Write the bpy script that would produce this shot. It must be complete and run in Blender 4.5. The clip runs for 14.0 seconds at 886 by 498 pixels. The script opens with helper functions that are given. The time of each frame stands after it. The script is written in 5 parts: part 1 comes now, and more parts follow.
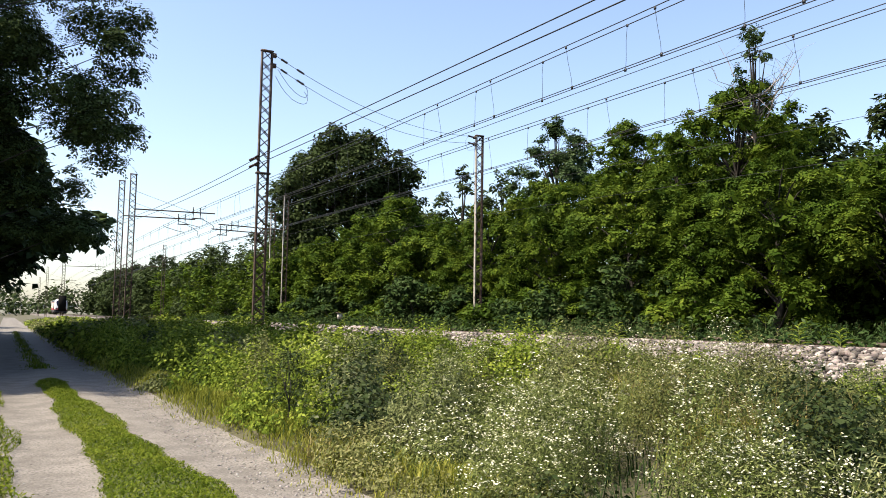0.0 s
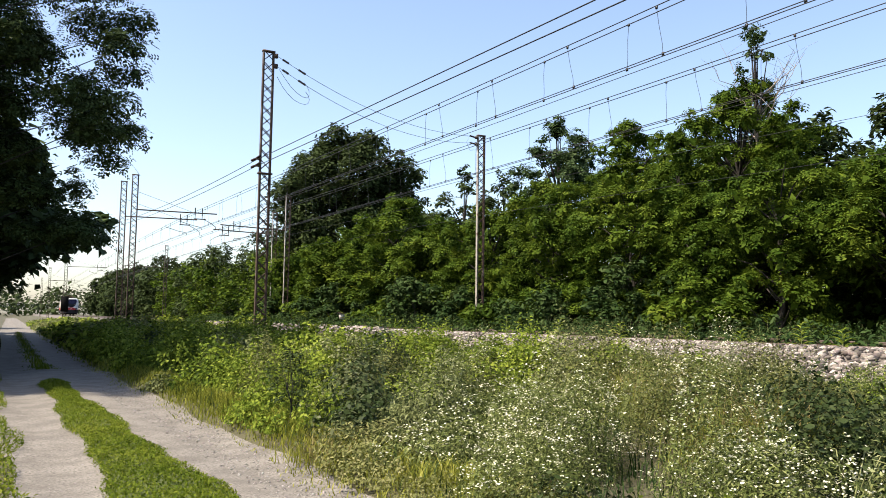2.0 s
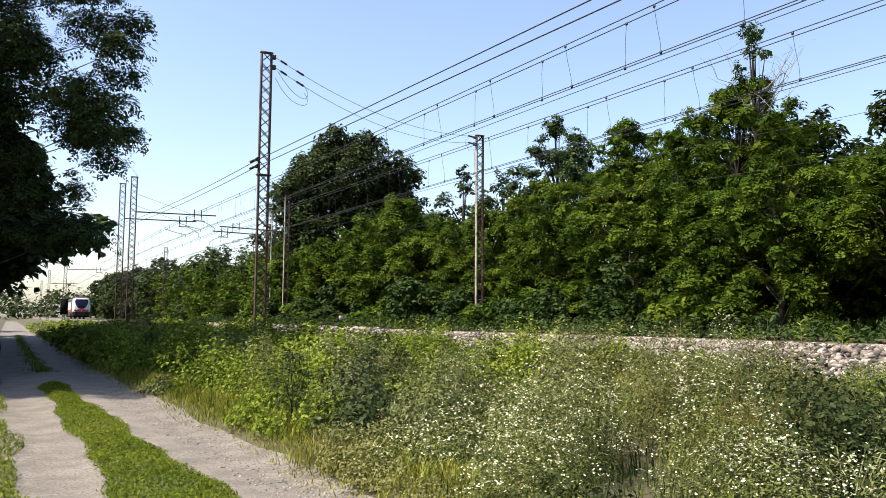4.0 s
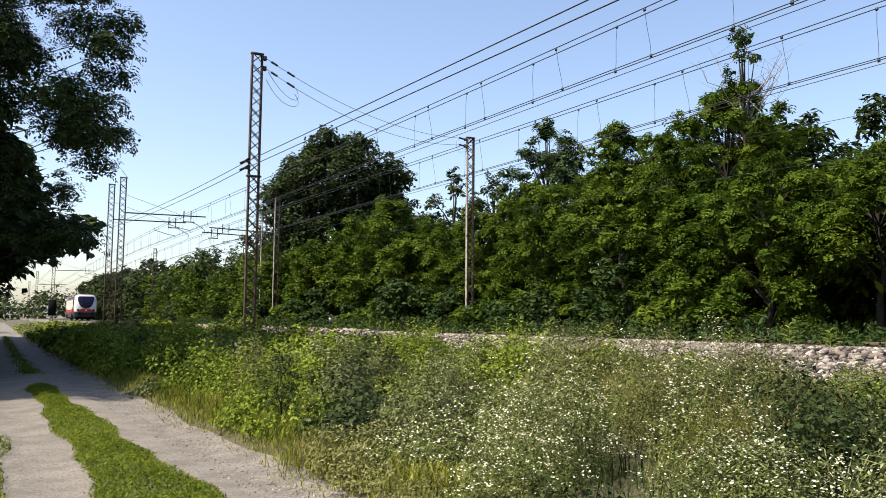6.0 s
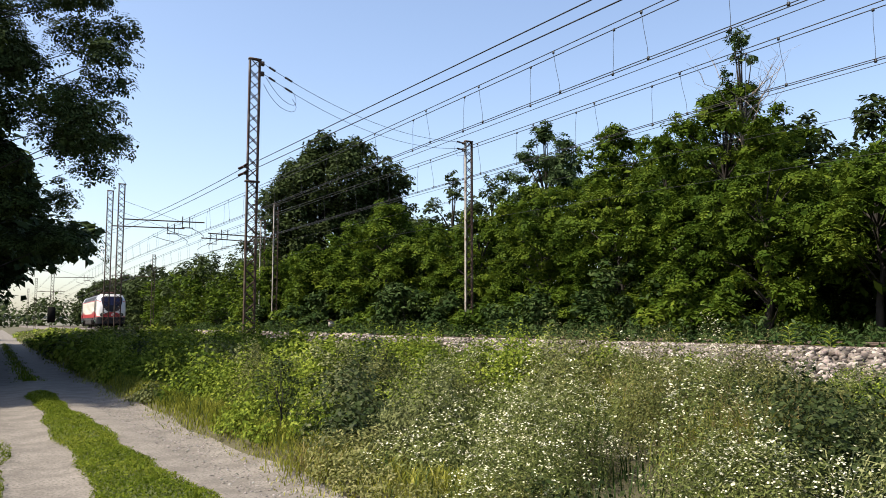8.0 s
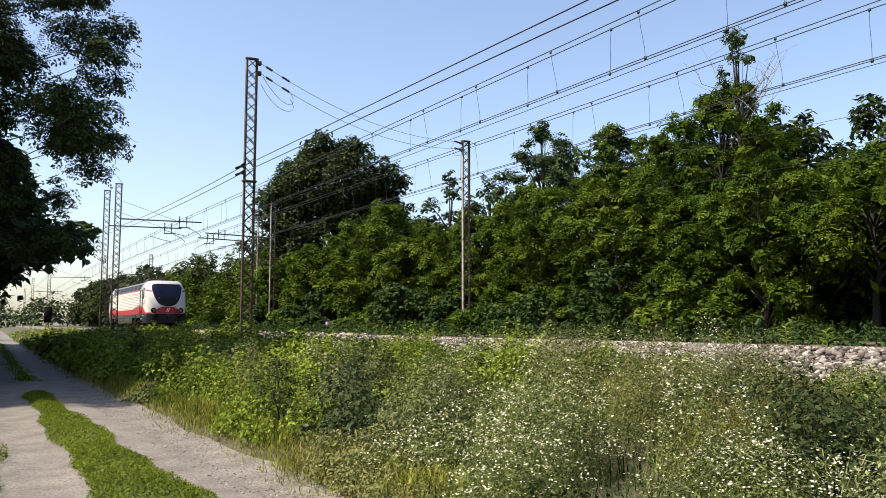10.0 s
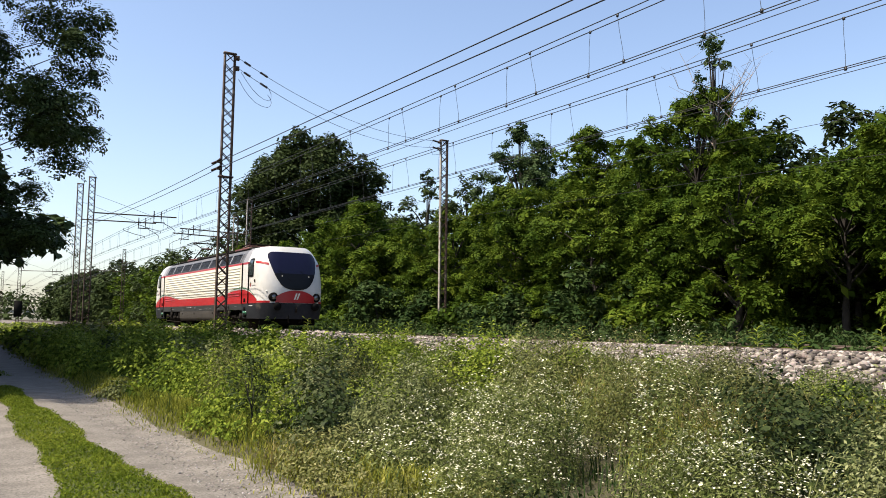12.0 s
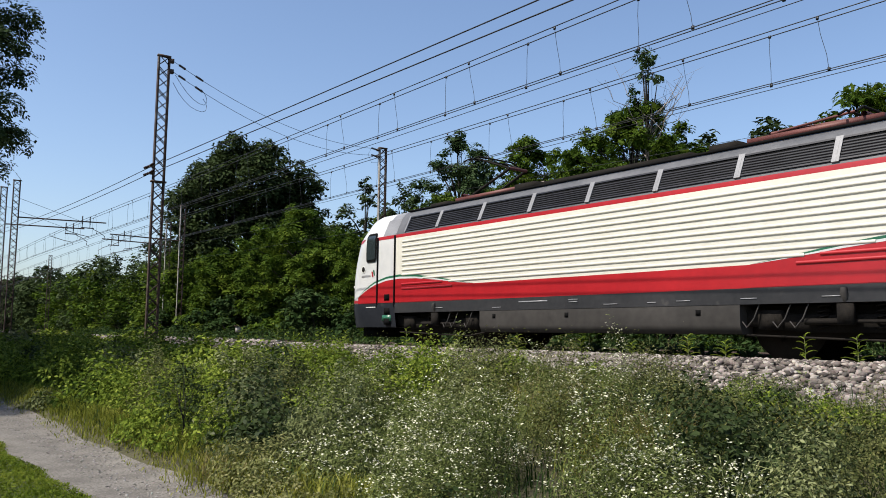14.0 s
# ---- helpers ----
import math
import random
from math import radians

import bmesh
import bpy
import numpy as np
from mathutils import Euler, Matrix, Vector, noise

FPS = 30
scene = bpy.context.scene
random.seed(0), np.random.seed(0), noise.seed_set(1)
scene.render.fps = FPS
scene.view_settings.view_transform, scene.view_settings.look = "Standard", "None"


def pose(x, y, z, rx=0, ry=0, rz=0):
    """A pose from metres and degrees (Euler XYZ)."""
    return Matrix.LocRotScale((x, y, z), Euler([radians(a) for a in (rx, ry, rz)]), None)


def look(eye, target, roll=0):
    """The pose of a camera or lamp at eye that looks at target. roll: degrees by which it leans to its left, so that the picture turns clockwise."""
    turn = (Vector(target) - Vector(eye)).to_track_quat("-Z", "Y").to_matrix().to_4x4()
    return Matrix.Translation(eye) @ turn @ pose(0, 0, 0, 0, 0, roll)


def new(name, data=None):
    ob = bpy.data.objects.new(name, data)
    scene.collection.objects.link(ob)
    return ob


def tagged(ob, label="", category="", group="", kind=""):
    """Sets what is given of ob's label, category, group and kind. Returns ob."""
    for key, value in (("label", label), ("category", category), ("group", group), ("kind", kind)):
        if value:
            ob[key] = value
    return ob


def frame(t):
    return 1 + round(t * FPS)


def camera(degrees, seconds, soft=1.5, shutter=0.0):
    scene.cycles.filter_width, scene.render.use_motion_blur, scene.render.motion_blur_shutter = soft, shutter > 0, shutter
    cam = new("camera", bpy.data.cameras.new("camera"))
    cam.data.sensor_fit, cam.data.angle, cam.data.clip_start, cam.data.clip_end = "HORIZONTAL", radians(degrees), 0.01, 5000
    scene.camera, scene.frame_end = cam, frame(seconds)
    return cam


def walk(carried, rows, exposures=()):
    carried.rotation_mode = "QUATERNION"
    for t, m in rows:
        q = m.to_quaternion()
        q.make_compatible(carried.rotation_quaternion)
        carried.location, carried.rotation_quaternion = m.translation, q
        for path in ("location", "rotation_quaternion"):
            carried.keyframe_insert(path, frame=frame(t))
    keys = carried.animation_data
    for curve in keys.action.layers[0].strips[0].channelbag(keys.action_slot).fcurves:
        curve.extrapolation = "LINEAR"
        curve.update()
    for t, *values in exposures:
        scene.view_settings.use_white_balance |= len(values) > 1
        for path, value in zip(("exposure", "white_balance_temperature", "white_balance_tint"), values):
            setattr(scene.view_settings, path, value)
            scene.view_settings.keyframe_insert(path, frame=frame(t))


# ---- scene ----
cam = camera(57.56, 14.0, soft=0.9, shutter=0.0)
EYE = 1.5
# seconds, yaw to the right of the track, pitch up, roll
ROWS = [
    (0, 30.36, 4.96, 0.89),
    (0.5, 30.42, 5.00, 0.85),
    (1, 30.29, 4.99, 0.60),
    (1.5, 30.33, 4.94, 0.66),
    (2, 30.23, 4.96, 0.80),
    (2.5, 30.09, 4.96, 0.84),
    (3, 29.99, 4.90, 0.65),
    (3.5, 30.11, 4.94, 0.47),
    (6, 30.96, 5.11, 0.51),
    (6.5, 30.98, 5.32, 0.22),
    (7, 31.20, 5.44, 0.22),
    (7.5, 31.08, 5.44, 0.18),
    (8, 31.03, 5.38, 0.04),
    (10.5, 31.38, 5.35, -0.01),
    (11, 31.78, 5.38, 0.06),
    (11.5, 32.19, 5.34, 0.36),
    (12, 32.88, 5.31, 0.69),
    (12.5, 33.43, 5.45, 0.61),
    (13, 34.40, 5.51, 0.53),
    (13.5, 35.62, 5.82, 0.69),
    (14, 37.29, 5.94, 0.62),
]


def aim(yaw, pitch, roll):
    return pose(0, 0, EYE, 0, 0, -yaw) @ pose(0, 0, 0, 90 + pitch) @ pose(0, 0, 0, 0, 0, roll)


walk(cam, [(t, aim(y, p, r)) for t, y, p, r in ROWS], [(0, 1.22, 6900, 14), (3.5, 1.2, 6900, 14), (6, 1.0, 6900, 14), (8, 0.98, 6900, 14), (10.5, 0.97, 6900, 14), (12.5, 0.94, 6900, 14), (13.3, 0.78, 6700, 13), (14, 0.46, 6300, 12)])

# ---- world and sun ----
SUN_AZ, SUN_EL = radians(-80), radians(53)      # azimuth from +y towards +x
world = bpy.data.worlds.new("sky")
scene.world = world
world.use_nodes = True
wn = world.node_tree
sky = wn.nodes.new("ShaderNodeTexSky")
sky.sky_type = "NISHITA"
sky.sun_disc = False
sky.sun_elevation, sky.sun_rotation = SUN_EL, SUN_AZ
sky.air_density, sky.dust_density, sky.ozone_density = 1.0, 1.6, 2.0
wn.nodes["Background"].inputs[1].default_value = 0.13
wn.links.new(sky.outputs[0], wn.nodes["Background"].inputs[0])
sun = new("sun", bpy.data.lights.new("sun", "SUN"))
sun.data.energy, sun.data.angle, sun.data.color = 5.0, radians(0.5), (1.0, 0.93, 0.80)
sd = Vector((math.sin(SUN_AZ) * math.cos(SUN_EL), math.cos(SUN_AZ) * math.cos(SUN_EL), math.sin(SUN_EL)))
sun.matrix_basis = look(sd * 100, (0, 0, 0))

# ---- materials ----
def nodes_of(name):
    m = bpy.data.materials.new(name)
    m.use_nodes = True
    return m, m.node_tree.nodes, m.node_tree.links, m.node_tree.nodes["Principled BSDF"]


def mat(name, dark, light, scale=6.0, rough=0.6, metal=0.0, bump=0.0, fine=40.0, obj=True, spot=None, spot_scale=3.0, spot_edge=0.6, span=(0.36, 0.7)):
    """Two colours mixed by noise at two scales, with relief and optional worn spots."""
    m, n, l, b = nodes_of(name)
    tc = n.new("ShaderNodeTexCoord")
    src = tc.outputs["Object"] if obj else n.new("ShaderNodeNewGeometry").outputs["Position"]
    n1, n2 = n.new("ShaderNodeTexNoise"), n.new("ShaderNodeTexNoise")
    n1.inputs["Scale"].default_value, n1.inputs["Detail"].default_value = scale, 5
    n2.inputs["Scale"].default_value, n2.inputs["Detail"].default_value = fine, 3
    mx = n.new("ShaderNodeMath")
    mx.operation = "MULTIPLY_ADD"
    mx.inputs[1].default_value = 0.45
    l.new(src, n1.inputs["Vector"]), l.new(src, n2.inputs["Vector"])
    l.new(n2.outputs["Fac"], mx.inputs[0])
    sc = n.new("ShaderNodeMath")
    sc.operation = "MULTIPLY"
    sc.inputs[1].default_value = 0.62
    l.new(n1.outputs["Fac"], sc.inputs[0]), l.new(sc.outputs[0], mx.inputs[2])
    r = n.new("ShaderNodeValToRGB")
    r.color_ramp.elements[0].position, r.color_ramp.elements[1].position = span
    r.color_ramp.elements[0].color, r.color_ramp.elements[1].color = (*dark, 1), (*light, 1)
    l.new(mx.outputs[0], r.inputs[0])
    out = r.outputs[0]
    if spot:
        n3 = n.new("ShaderNodeTexNoise")
        n3.inputs["Scale"].default_value, n3.inputs["Detail"].default_value = spot_scale, 8
        l.new(src, n3.inputs["Vector"])
        rr = n.new("ShaderNodeValToRGB")
        rr.color_ramp.elements[0].position, rr.color_ramp.elements[1].position = spot_edge - 0.04, spot_edge + 0.04
        l.new(n3.outputs["Fac"], rr.inputs[0])
        mc = n.new("ShaderNodeMix")
        mc.data_type = "RGBA"
        l.new(rr.outputs[0], mc.inputs[0]), l.new(out, mc.inputs[6])
        mc.inputs[7].default_value = (*spot, 1)
        out = mc.outputs[2]
    l.new(out, b.inputs["Base Color"])
    b.inputs["Roughness"].default_value, b.inputs["Metallic"].default_value = rough, metal
    if bump:
        bp = n.new("ShaderNodeBump")
        bp.inputs["Strength"].default_value, bp.inputs["Distance"].default_value = bump, 0.03
        l.new(mx.outputs[0], bp.inputs["Height"]), l.new(bp.outputs[0], b.inputs["Normal"])
    return m


def leafmat(name, stops, through_light=0.3, rough=0.55, patch=0.36, gloss=0.03, single=0.72):
    """Leaves: each leaf its own tint, patches of tint over the plant, light shining through."""
    m, n, l, b = nodes_of(name)
    g = n.new("ShaderNodeNewGeometry")
    ns = n.new("ShaderNodeTexNoise")
    ns.inputs["Scale"].default_value, ns.inputs["Detail"].default_value = 0.5, 4
    l.new(g.outputs["Position"], ns.inputs["Vector"])
    a = n.new("ShaderNodeMath")
    a.operation = "MULTIPLY_ADD"
    a.inputs[1].default_value, a.inputs[2].default_value = single, 0.28 - single / 2
    l.new(g.outputs["Random Per Island"], a.inputs[0])
    s = n.new("ShaderNodeMath")
    s.operation = "MULTIPLY_ADD"
    s.inputs[1].default_value = patch * 3.0
    l.new(ns.outputs["Fac"], s.inputs[0]), l.new(a.outputs[0], s.inputs[2])
    c = n.new("ShaderNodeMath")
    c.operation = "SUBTRACT"
    c.inputs[1].default_value = patch * 1.5 - 0.22
    l.new(s.outputs[0], c.inputs[0])
    r = n.new("ShaderNodeValToRGB")
    while len(r.color_ramp.elements) < len(stops):
        r.color_ramp.elements.new(0.5)
    for i, col in enumerate(stops):
        r.color_ramp.elements[i].position = i / (len(stops) - 1)
        r.color_ramp.elements[i].color = (*col, 1)
    l.new(c.outputs[0], r.inputs[0])
    l.new(r.outputs[0], b.inputs["Base Color"])
    b.inputs["Roughness"].default_value = rough
    b.inputs["Specular IOR Level"].default_value = gloss
    t = n.new("ShaderNodeBsdfTranslucent")
    l.new(r.outputs[0], t.inputs["Color"])
    mix = n.new("ShaderNodeMixShader")
    mix.inputs[0].default_value = through_light
    l.new(b.outputs[0], mix.inputs[1]), l.new(t.outputs[0], mix.inputs[2])
    l.new(mix.outputs[0], n["Material Output"].inputs["Surface"])
    return m


M = {}
M["locust"] = leafmat("locust_leaves", [(0.0106, 0.0246, 0.0035), (0.0298, 0.0579, 0.007), (0.072, 0.1124, 0.0123), (0.1448, 0.1799, 0.0228)], 0.28, 0.55, 0.5, 0.03, 0.4)
M["oak"] = leafmat("oak_leaves", [(0.0117, 0.0206, 0.0078), (0.0235, 0.0371, 0.0117), (0.043, 0.0626, 0.0215), (0.0645, 0.086, 0.0371)], 0.18, single=0.4)
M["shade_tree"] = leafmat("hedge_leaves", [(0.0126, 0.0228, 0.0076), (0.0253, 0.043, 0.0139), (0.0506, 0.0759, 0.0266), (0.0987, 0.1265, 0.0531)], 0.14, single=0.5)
M["bluish"] = leafmat("blue_green_leaves", [(0.0126, 0.027, 0.009), (0.027, 0.0504, 0.018), (0.054, 0.0846, 0.0324), (0.0945, 0.1278, 0.0558)], 0.2, single=0.4)
M["olive"] = leafmat("olive_weed_leaves", [(0.0337, 0.043, 0.0131), (0.0785, 0.0898, 0.0281), (0.1403, 0.1477, 0.0524), (0.2338, 0.2244, 0.0981)], 0.25)
M["fleabane"] = leafmat("fleabane_leaves", [(0.0252, 0.0364, 0.0098), (0.063, 0.084, 0.0224), (0.126, 0.1512, 0.0476), (0.224, 0.2408, 0.098)], 0.25)
M["weed"] = leafmat("weed_leaves", [(0.021, 0.0395, 0.0065), (0.0737, 0.1132, 0.0131), (0.1578, 0.2079, 0.0263), (0.3026, 0.3486, 0.0592)])
M["mugwort"] = leafmat("grey_green_leaves", [(0.0299, 0.0412, 0.0139), (0.0822, 0.0991, 0.0374), (0.1589, 0.1776, 0.0729), (0.2804, 0.2944, 0.1496)], 0.25)
M["bramble"] = leafmat("bramble_leaves", [(0.0134, 0.0231, 0.0073), (0.0231, 0.0377, 0.0122), (0.0438, 0.0596, 0.0219), (0.0875, 0.0985, 0.0474)], 0.2, 0.4)
M["grass"] = leafmat("grass_blades", [(0.0545, 0.0676, 0.0088), (0.1253, 0.1439, 0.0174), (0.2071, 0.218, 0.036), (0.3052, 0.2944, 0.0708)], 0.35)
M["strip_grass"] = leafmat("short_grass_blades", [(0.0324, 0.054, 0.0054), (0.0738, 0.1098, 0.0099), (0.1206, 0.1548, 0.0162), (0.2025, 0.2142, 0.0342)], 0.32)
M["straw"] = leafmat("dry_grass", [(0.1033, 0.0802, 0.0281), (0.1689, 0.1314, 0.052), (0.2346, 0.1928, 0.0895), (0.291, 0.2441, 0.122)], 0.25)
M["petal"] = leafmat("white_petals", [(0.462, 0.462, 0.297), (0.594, 0.594, 0.429), (0.726, 0.715, 0.583)], 0.25)
M["bark"] = mat("bark", (0.009, 0.0075, 0.0055), (0.026, 0.021, 0.016), 5, 0.9, bump=0.8, fine=30)
M["twig"] = mat("dead_twig", (0.16, 0.13, 0.1), (0.3, 0.26, 0.22), 5, 0.9)
M["stem"] = mat("plant_stem", (0.09, 0.12, 0.03), (0.2, 0.2, 0.08), 9, 0.7)
M["rust"] = mat("rusty_steel", (0.028, 0.018, 0.013), (0.09, 0.056, 0.04), 3.5, 0.8, 0.3, 0.3, 30, spot=(0.12, 0.10, 0.085), spot_scale=2.0, spot_edge=0.6)
# pale steel: sunlight painted on some mast legs; also the overpass parapet
M["pale_steel"] = mat("sunlit_leg_and_parapet_steel", (0.2, 0.18, 0.15), (0.42, 0.39, 0.34), 3, 0.65, 0.3, 0.2, 30, spot=(0.12, 0.07, 0.05), spot_scale=2.5, spot_edge=0.62)
M["wire"] = mat("copper_wire", (0.012, 0.013, 0.014), (0.035, 0.036, 0.036), 2, 0.5, 0.5)
M["insulator"] = mat("brown_porcelain", (0.02, 0.014, 0.012), (0.045, 0.028, 0.022), 4, 0.25)

# ---- helpers of the scene ----
class Soup:
    """Collects vertices and faces; faces may carry a material index."""
    def __init__(self):
        self.v, self.f, self.m, self.n = [], [], [], 0

    def add(self, verts, faces, mi=0):
        verts, faces = np.asarray(verts, float), np.asarray(faces, int)
        self.v.append(verts)
        self.f.append(faces + self.n)
        self.m.append(np.full(len(faces), mi))
        self.n += len(verts)
        return self

    def tube(self, pts, radii, sides=6, mi=0, cap=True):
        pts = [Vector(p) for p in pts]
        radii = [radii] * len(pts) if isinstance(radii, (int, float)) else radii
        rings = []
        for i, p in enumerate(pts):
            d = (pts[min(i + 1, len(pts) - 1)] - pts[max(i - 1, 0)]).normalized()
            a = d.cross(Vector((0, 0, 1)) if abs(d.z) < 0.95 else Vector((1, 0, 0))).normalized()
            b = d.cross(a)
            rings += [p + (a * math.cos(2 * math.pi * k / sides) + b * math.sin(2 * math.pi * k / sides)) * radii[i] for k in range(sides)]
        f = [(i * sides + k, i * sides + (k + 1) % sides, (i + 1) * sides + (k + 1) % sides, (i + 1) * sides + k) for i in range(len(pts) - 1) for k in range(sides)]
        return self.add([tuple(r) for r in rings], f, mi)

    def box(self, lo, hi, mi=0, m=None):
        v = [(x, y, z) for x in (lo[0], hi[0]) for y in (lo[1], hi[1]) for z in (lo[2], hi[2])]
        if m is not None:
            v = [tuple(m @ Vector(p)) for p in v]
        return self.add(v, [(0, 1, 3, 2), (4, 6, 7, 5), (0, 4, 5, 1), (2, 3, 7, 6), (0, 2, 6, 4), (1, 5, 7, 3)], mi)

    def mesh(self, name, mats, smooth=False):
        me = bpy.data.meshes.new(name)
        nv = sum(len(v) for v in self.v)
        me.vertices.add(nv)
        me.vertices.foreach_set("co", np.concatenate(self.v).astype(np.float32).ravel())
        loops = np.concatenate([f.ravel() for f in self.f]).astype(np.int32)
        sizes = np.concatenate([np.full(len(f), f.shape[1]) for f in self.f]).astype(np.int32)
        me.loops.add(len(loops))
        me.loops.foreach_set("vertex_index", loops)
        me.polygons.add(len(sizes))
        me.polygons.foreach_set("loop_start", np.concatenate([[0], np.cumsum(sizes)[:-1]]).astype(np.int32))
        me.polygons.foreach_set("material_index", np.concatenate(self.m).astype(np.int32))
        for m in mats if isinstance(mats, (list, tuple)) else [mats]:
            me.materials.append(m)
        me.update(calc_edges=True)
        if smooth:
            me.polygons.foreach_set("use_smooth", np.ones(len(sizes), bool))
        return me


def part(name, soup, mats, parent=None, label="", smooth=False, weld=False):
    me = soup.mesh(name, mats, smooth)
    if weld:
        bm = bmesh.new()
        bm.from_mesh(me)
        bmesh.ops.remove_doubles(bm, verts=bm.verts, dist=0.0005)
        bm.to_mesh(me)
        bm.free()
    ob = new(name, me)
    if parent:
        ob.parent = parent
    return tagged(ob, label) if label else ob


def grid(soup, P, mi=0, close=False):
    """Quads over a grid of points P[i][j]."""
    P = np.asarray(P, float)
    a, b = P.shape[:2]
    i, j = np.meshgrid(np.arange(a - 1), np.arange(b - 1), indexing="ij")
    k = (i * b + j).ravel()
    return soup.add(P.reshape(-1, 3), np.stack([k, k + b, k + b + 1, k + 1], 1), mi)


rng = np.random.default_rng(7)


def bend(y):
    """The line bears gently to the right beyond about 75 m."""
    y = np.asarray(y, float)
    return 0.021 * ((y - 78) + np.sqrt((y - 78) ** 2 + 250)) - 0.021 * (-78 + math.sqrt(78 ** 2 + 250))


def road_bend(y):
    y = np.asarray(y, float)
    return 0.018 * ((y - 24) + np.sqrt((y - 24) ** 2 + 120))


TRACK, TRACK2, RAIL = 13.73, 17.85, 1.1          # centre lines of the two tracks, top of rail
NEAR_ROW, FAR_ROW = 9.3, 22.1                    # the two rows of masts


def smooth(a, b, x):
    t = np.clip((np.asarray(x, float) - a) / (b - a), 0, 1)
    return t * t * (3 - 2 * t)


def ground_z(x, y):
    x, y = np.asarray(x, float), np.asarray(y, float)
    r = x - road_bend(y)
    xt = x - bend(y)
    z = 0.12 * smooth(2.8, 3.4, r) + 0.45 * smooth(3.2, 8.5, r) + 0.15 * smooth(9.0, 11.0, xt)
    z = z - 0.05 * np.exp(-((r - 0.85) / 0.5) ** 2) - 0.05 * np.exp(-((r - 2.5) / 0.5) ** 2) + 0.12 * smooth(0.1, -0.6, r)
    z = z + 0.1 * smooth(22, 26, xt)
    rough = 0.12 + 0.88 * (smooth(2.9, 3.6, r) + smooth(0.2, -0.6, r))
    return z + rough * (0.02 * np.sin(x * 3.1 + y * 1.7) + 0.015 * np.sin(x * 5.3 - y * 4.1))


M["soil"] = mat("soil", (0.03, 0.027, 0.012), (0.07, 0.065, 0.026), 1.5, 0.95, bump=0.6, fine=18, obj=False)
M["road"] = mat("dirt_road", (0.098, 0.088, 0.074), (0.172, 0.158, 0.136), 2.2, 0.95, bump=0.35, fine=48, obj=False, spot=(0.082, 0.073, 0.061), spot_scale=34.0, spot_edge=0.56, span=(0.44, 0.62))
M["stone"] = mat("ballast_stone", (0.06, 0.05, 0.042), (0.14, 0.12, 0.10), 7, 0.9, bump=0.5, fine=60, obj=False)

# ---- ground: one sheet out to the horizon ----
gs = Soup()
xs = np.concatenate([[-2500, -900, -300, -100, -40, -20, -10], np.arange(-6, 5, 0.25), np.arange(5, 32, 0.6), [36, 45, 60, 100, 300, 900, 2500]])
ys = np.concatenate([[-1500, -300, -60, -20, -8], np.arange(-4, 30, 0.4), np.arange(30, 100, 2), np.arange(100, 400, 15), [450, 600, 1000, 2500]])
X, Y = np.meshgrid(xs, ys, indexing="ij")
far = smooth(60, 400, np.abs(X)) + smooth(400, 900, Y)
XB = X + np.where(np.abs(X) < 50, road_bend(np.clip(Y, -10, 400)), 0)
grid(gs, np.stack([XB, Y, np.where(far > 0.5, 0.3, ground_z(XB, np.clip(Y, -50, 400)))], 2))
ground = tagged(part("ground", gs, M["soil"], smooth=True), "dry soil of the trackside strip, overgrown with weeds", "ground", kind="structure")

# dirt road: two worn wheel tracks of pale earth
rs = Soup()
yy = np.concatenate([np.arange(-6, 40, 0.25), np.arange(40, 260, 3)])
cols = np.linspace(0.3, 2.92, 27)
P = np.zeros((len(cols), len(yy), 3))
for i, c in enumerate(cols):
    w = 0.05 * np.sin(yy * 0.9 + i) + 0.03 * np.sin(yy * 2.3 + 2 * i) if i in (0, 26) else 0
    P[i, :, 0], P[i, :, 1] = c + w + road_bend(yy), yy
    P[i, :, 2] = ground_z(P[i, :, 0], yy) + 0.025
grid(rs, P)
road = tagged(part("road", rs, M["road"], smooth=True), "pale dirt road with two worn wheel tracks", "road", kind="structure")

# ballast bed under both tracks
bs = Soup()
yb = np.concatenate([np.arange(-30, 60, 0.5), np.arange(60, 420, 4)])
prof_bed = prof = [(9.2, 0.40), (9.8, 0.62), (10.4, 0.82), (10.95, 1.01), (11.3, 1.11), (11.75, 1.11), (12.3, 0.98), (12.9, 0.94), (15.8, 0.92), (19.2, 0.92), (19.7, 0.98), (20.4, 0.8), (21.2, 0.4)]
P = np.zeros((len(prof), len(yb), 3))
for i, (x, z) in enumerate(prof):
    P[i, :, 0] = x + bend(yb) + 0.12 * np.sin(yb * 0.7 + i) * (i < 5)
    P[i, :, 1], P[i, :, 2] = yb, z + 0.03 * np.sin(yb * 1.3 + i * 2) * (i < 5)
grid(bs, P)
ballast = tagged(part("ballast", bs, M["stone"], smooth=True), "pale grey crushed-stone ballast bank under two railway tracks", "ballast", kind="structure")

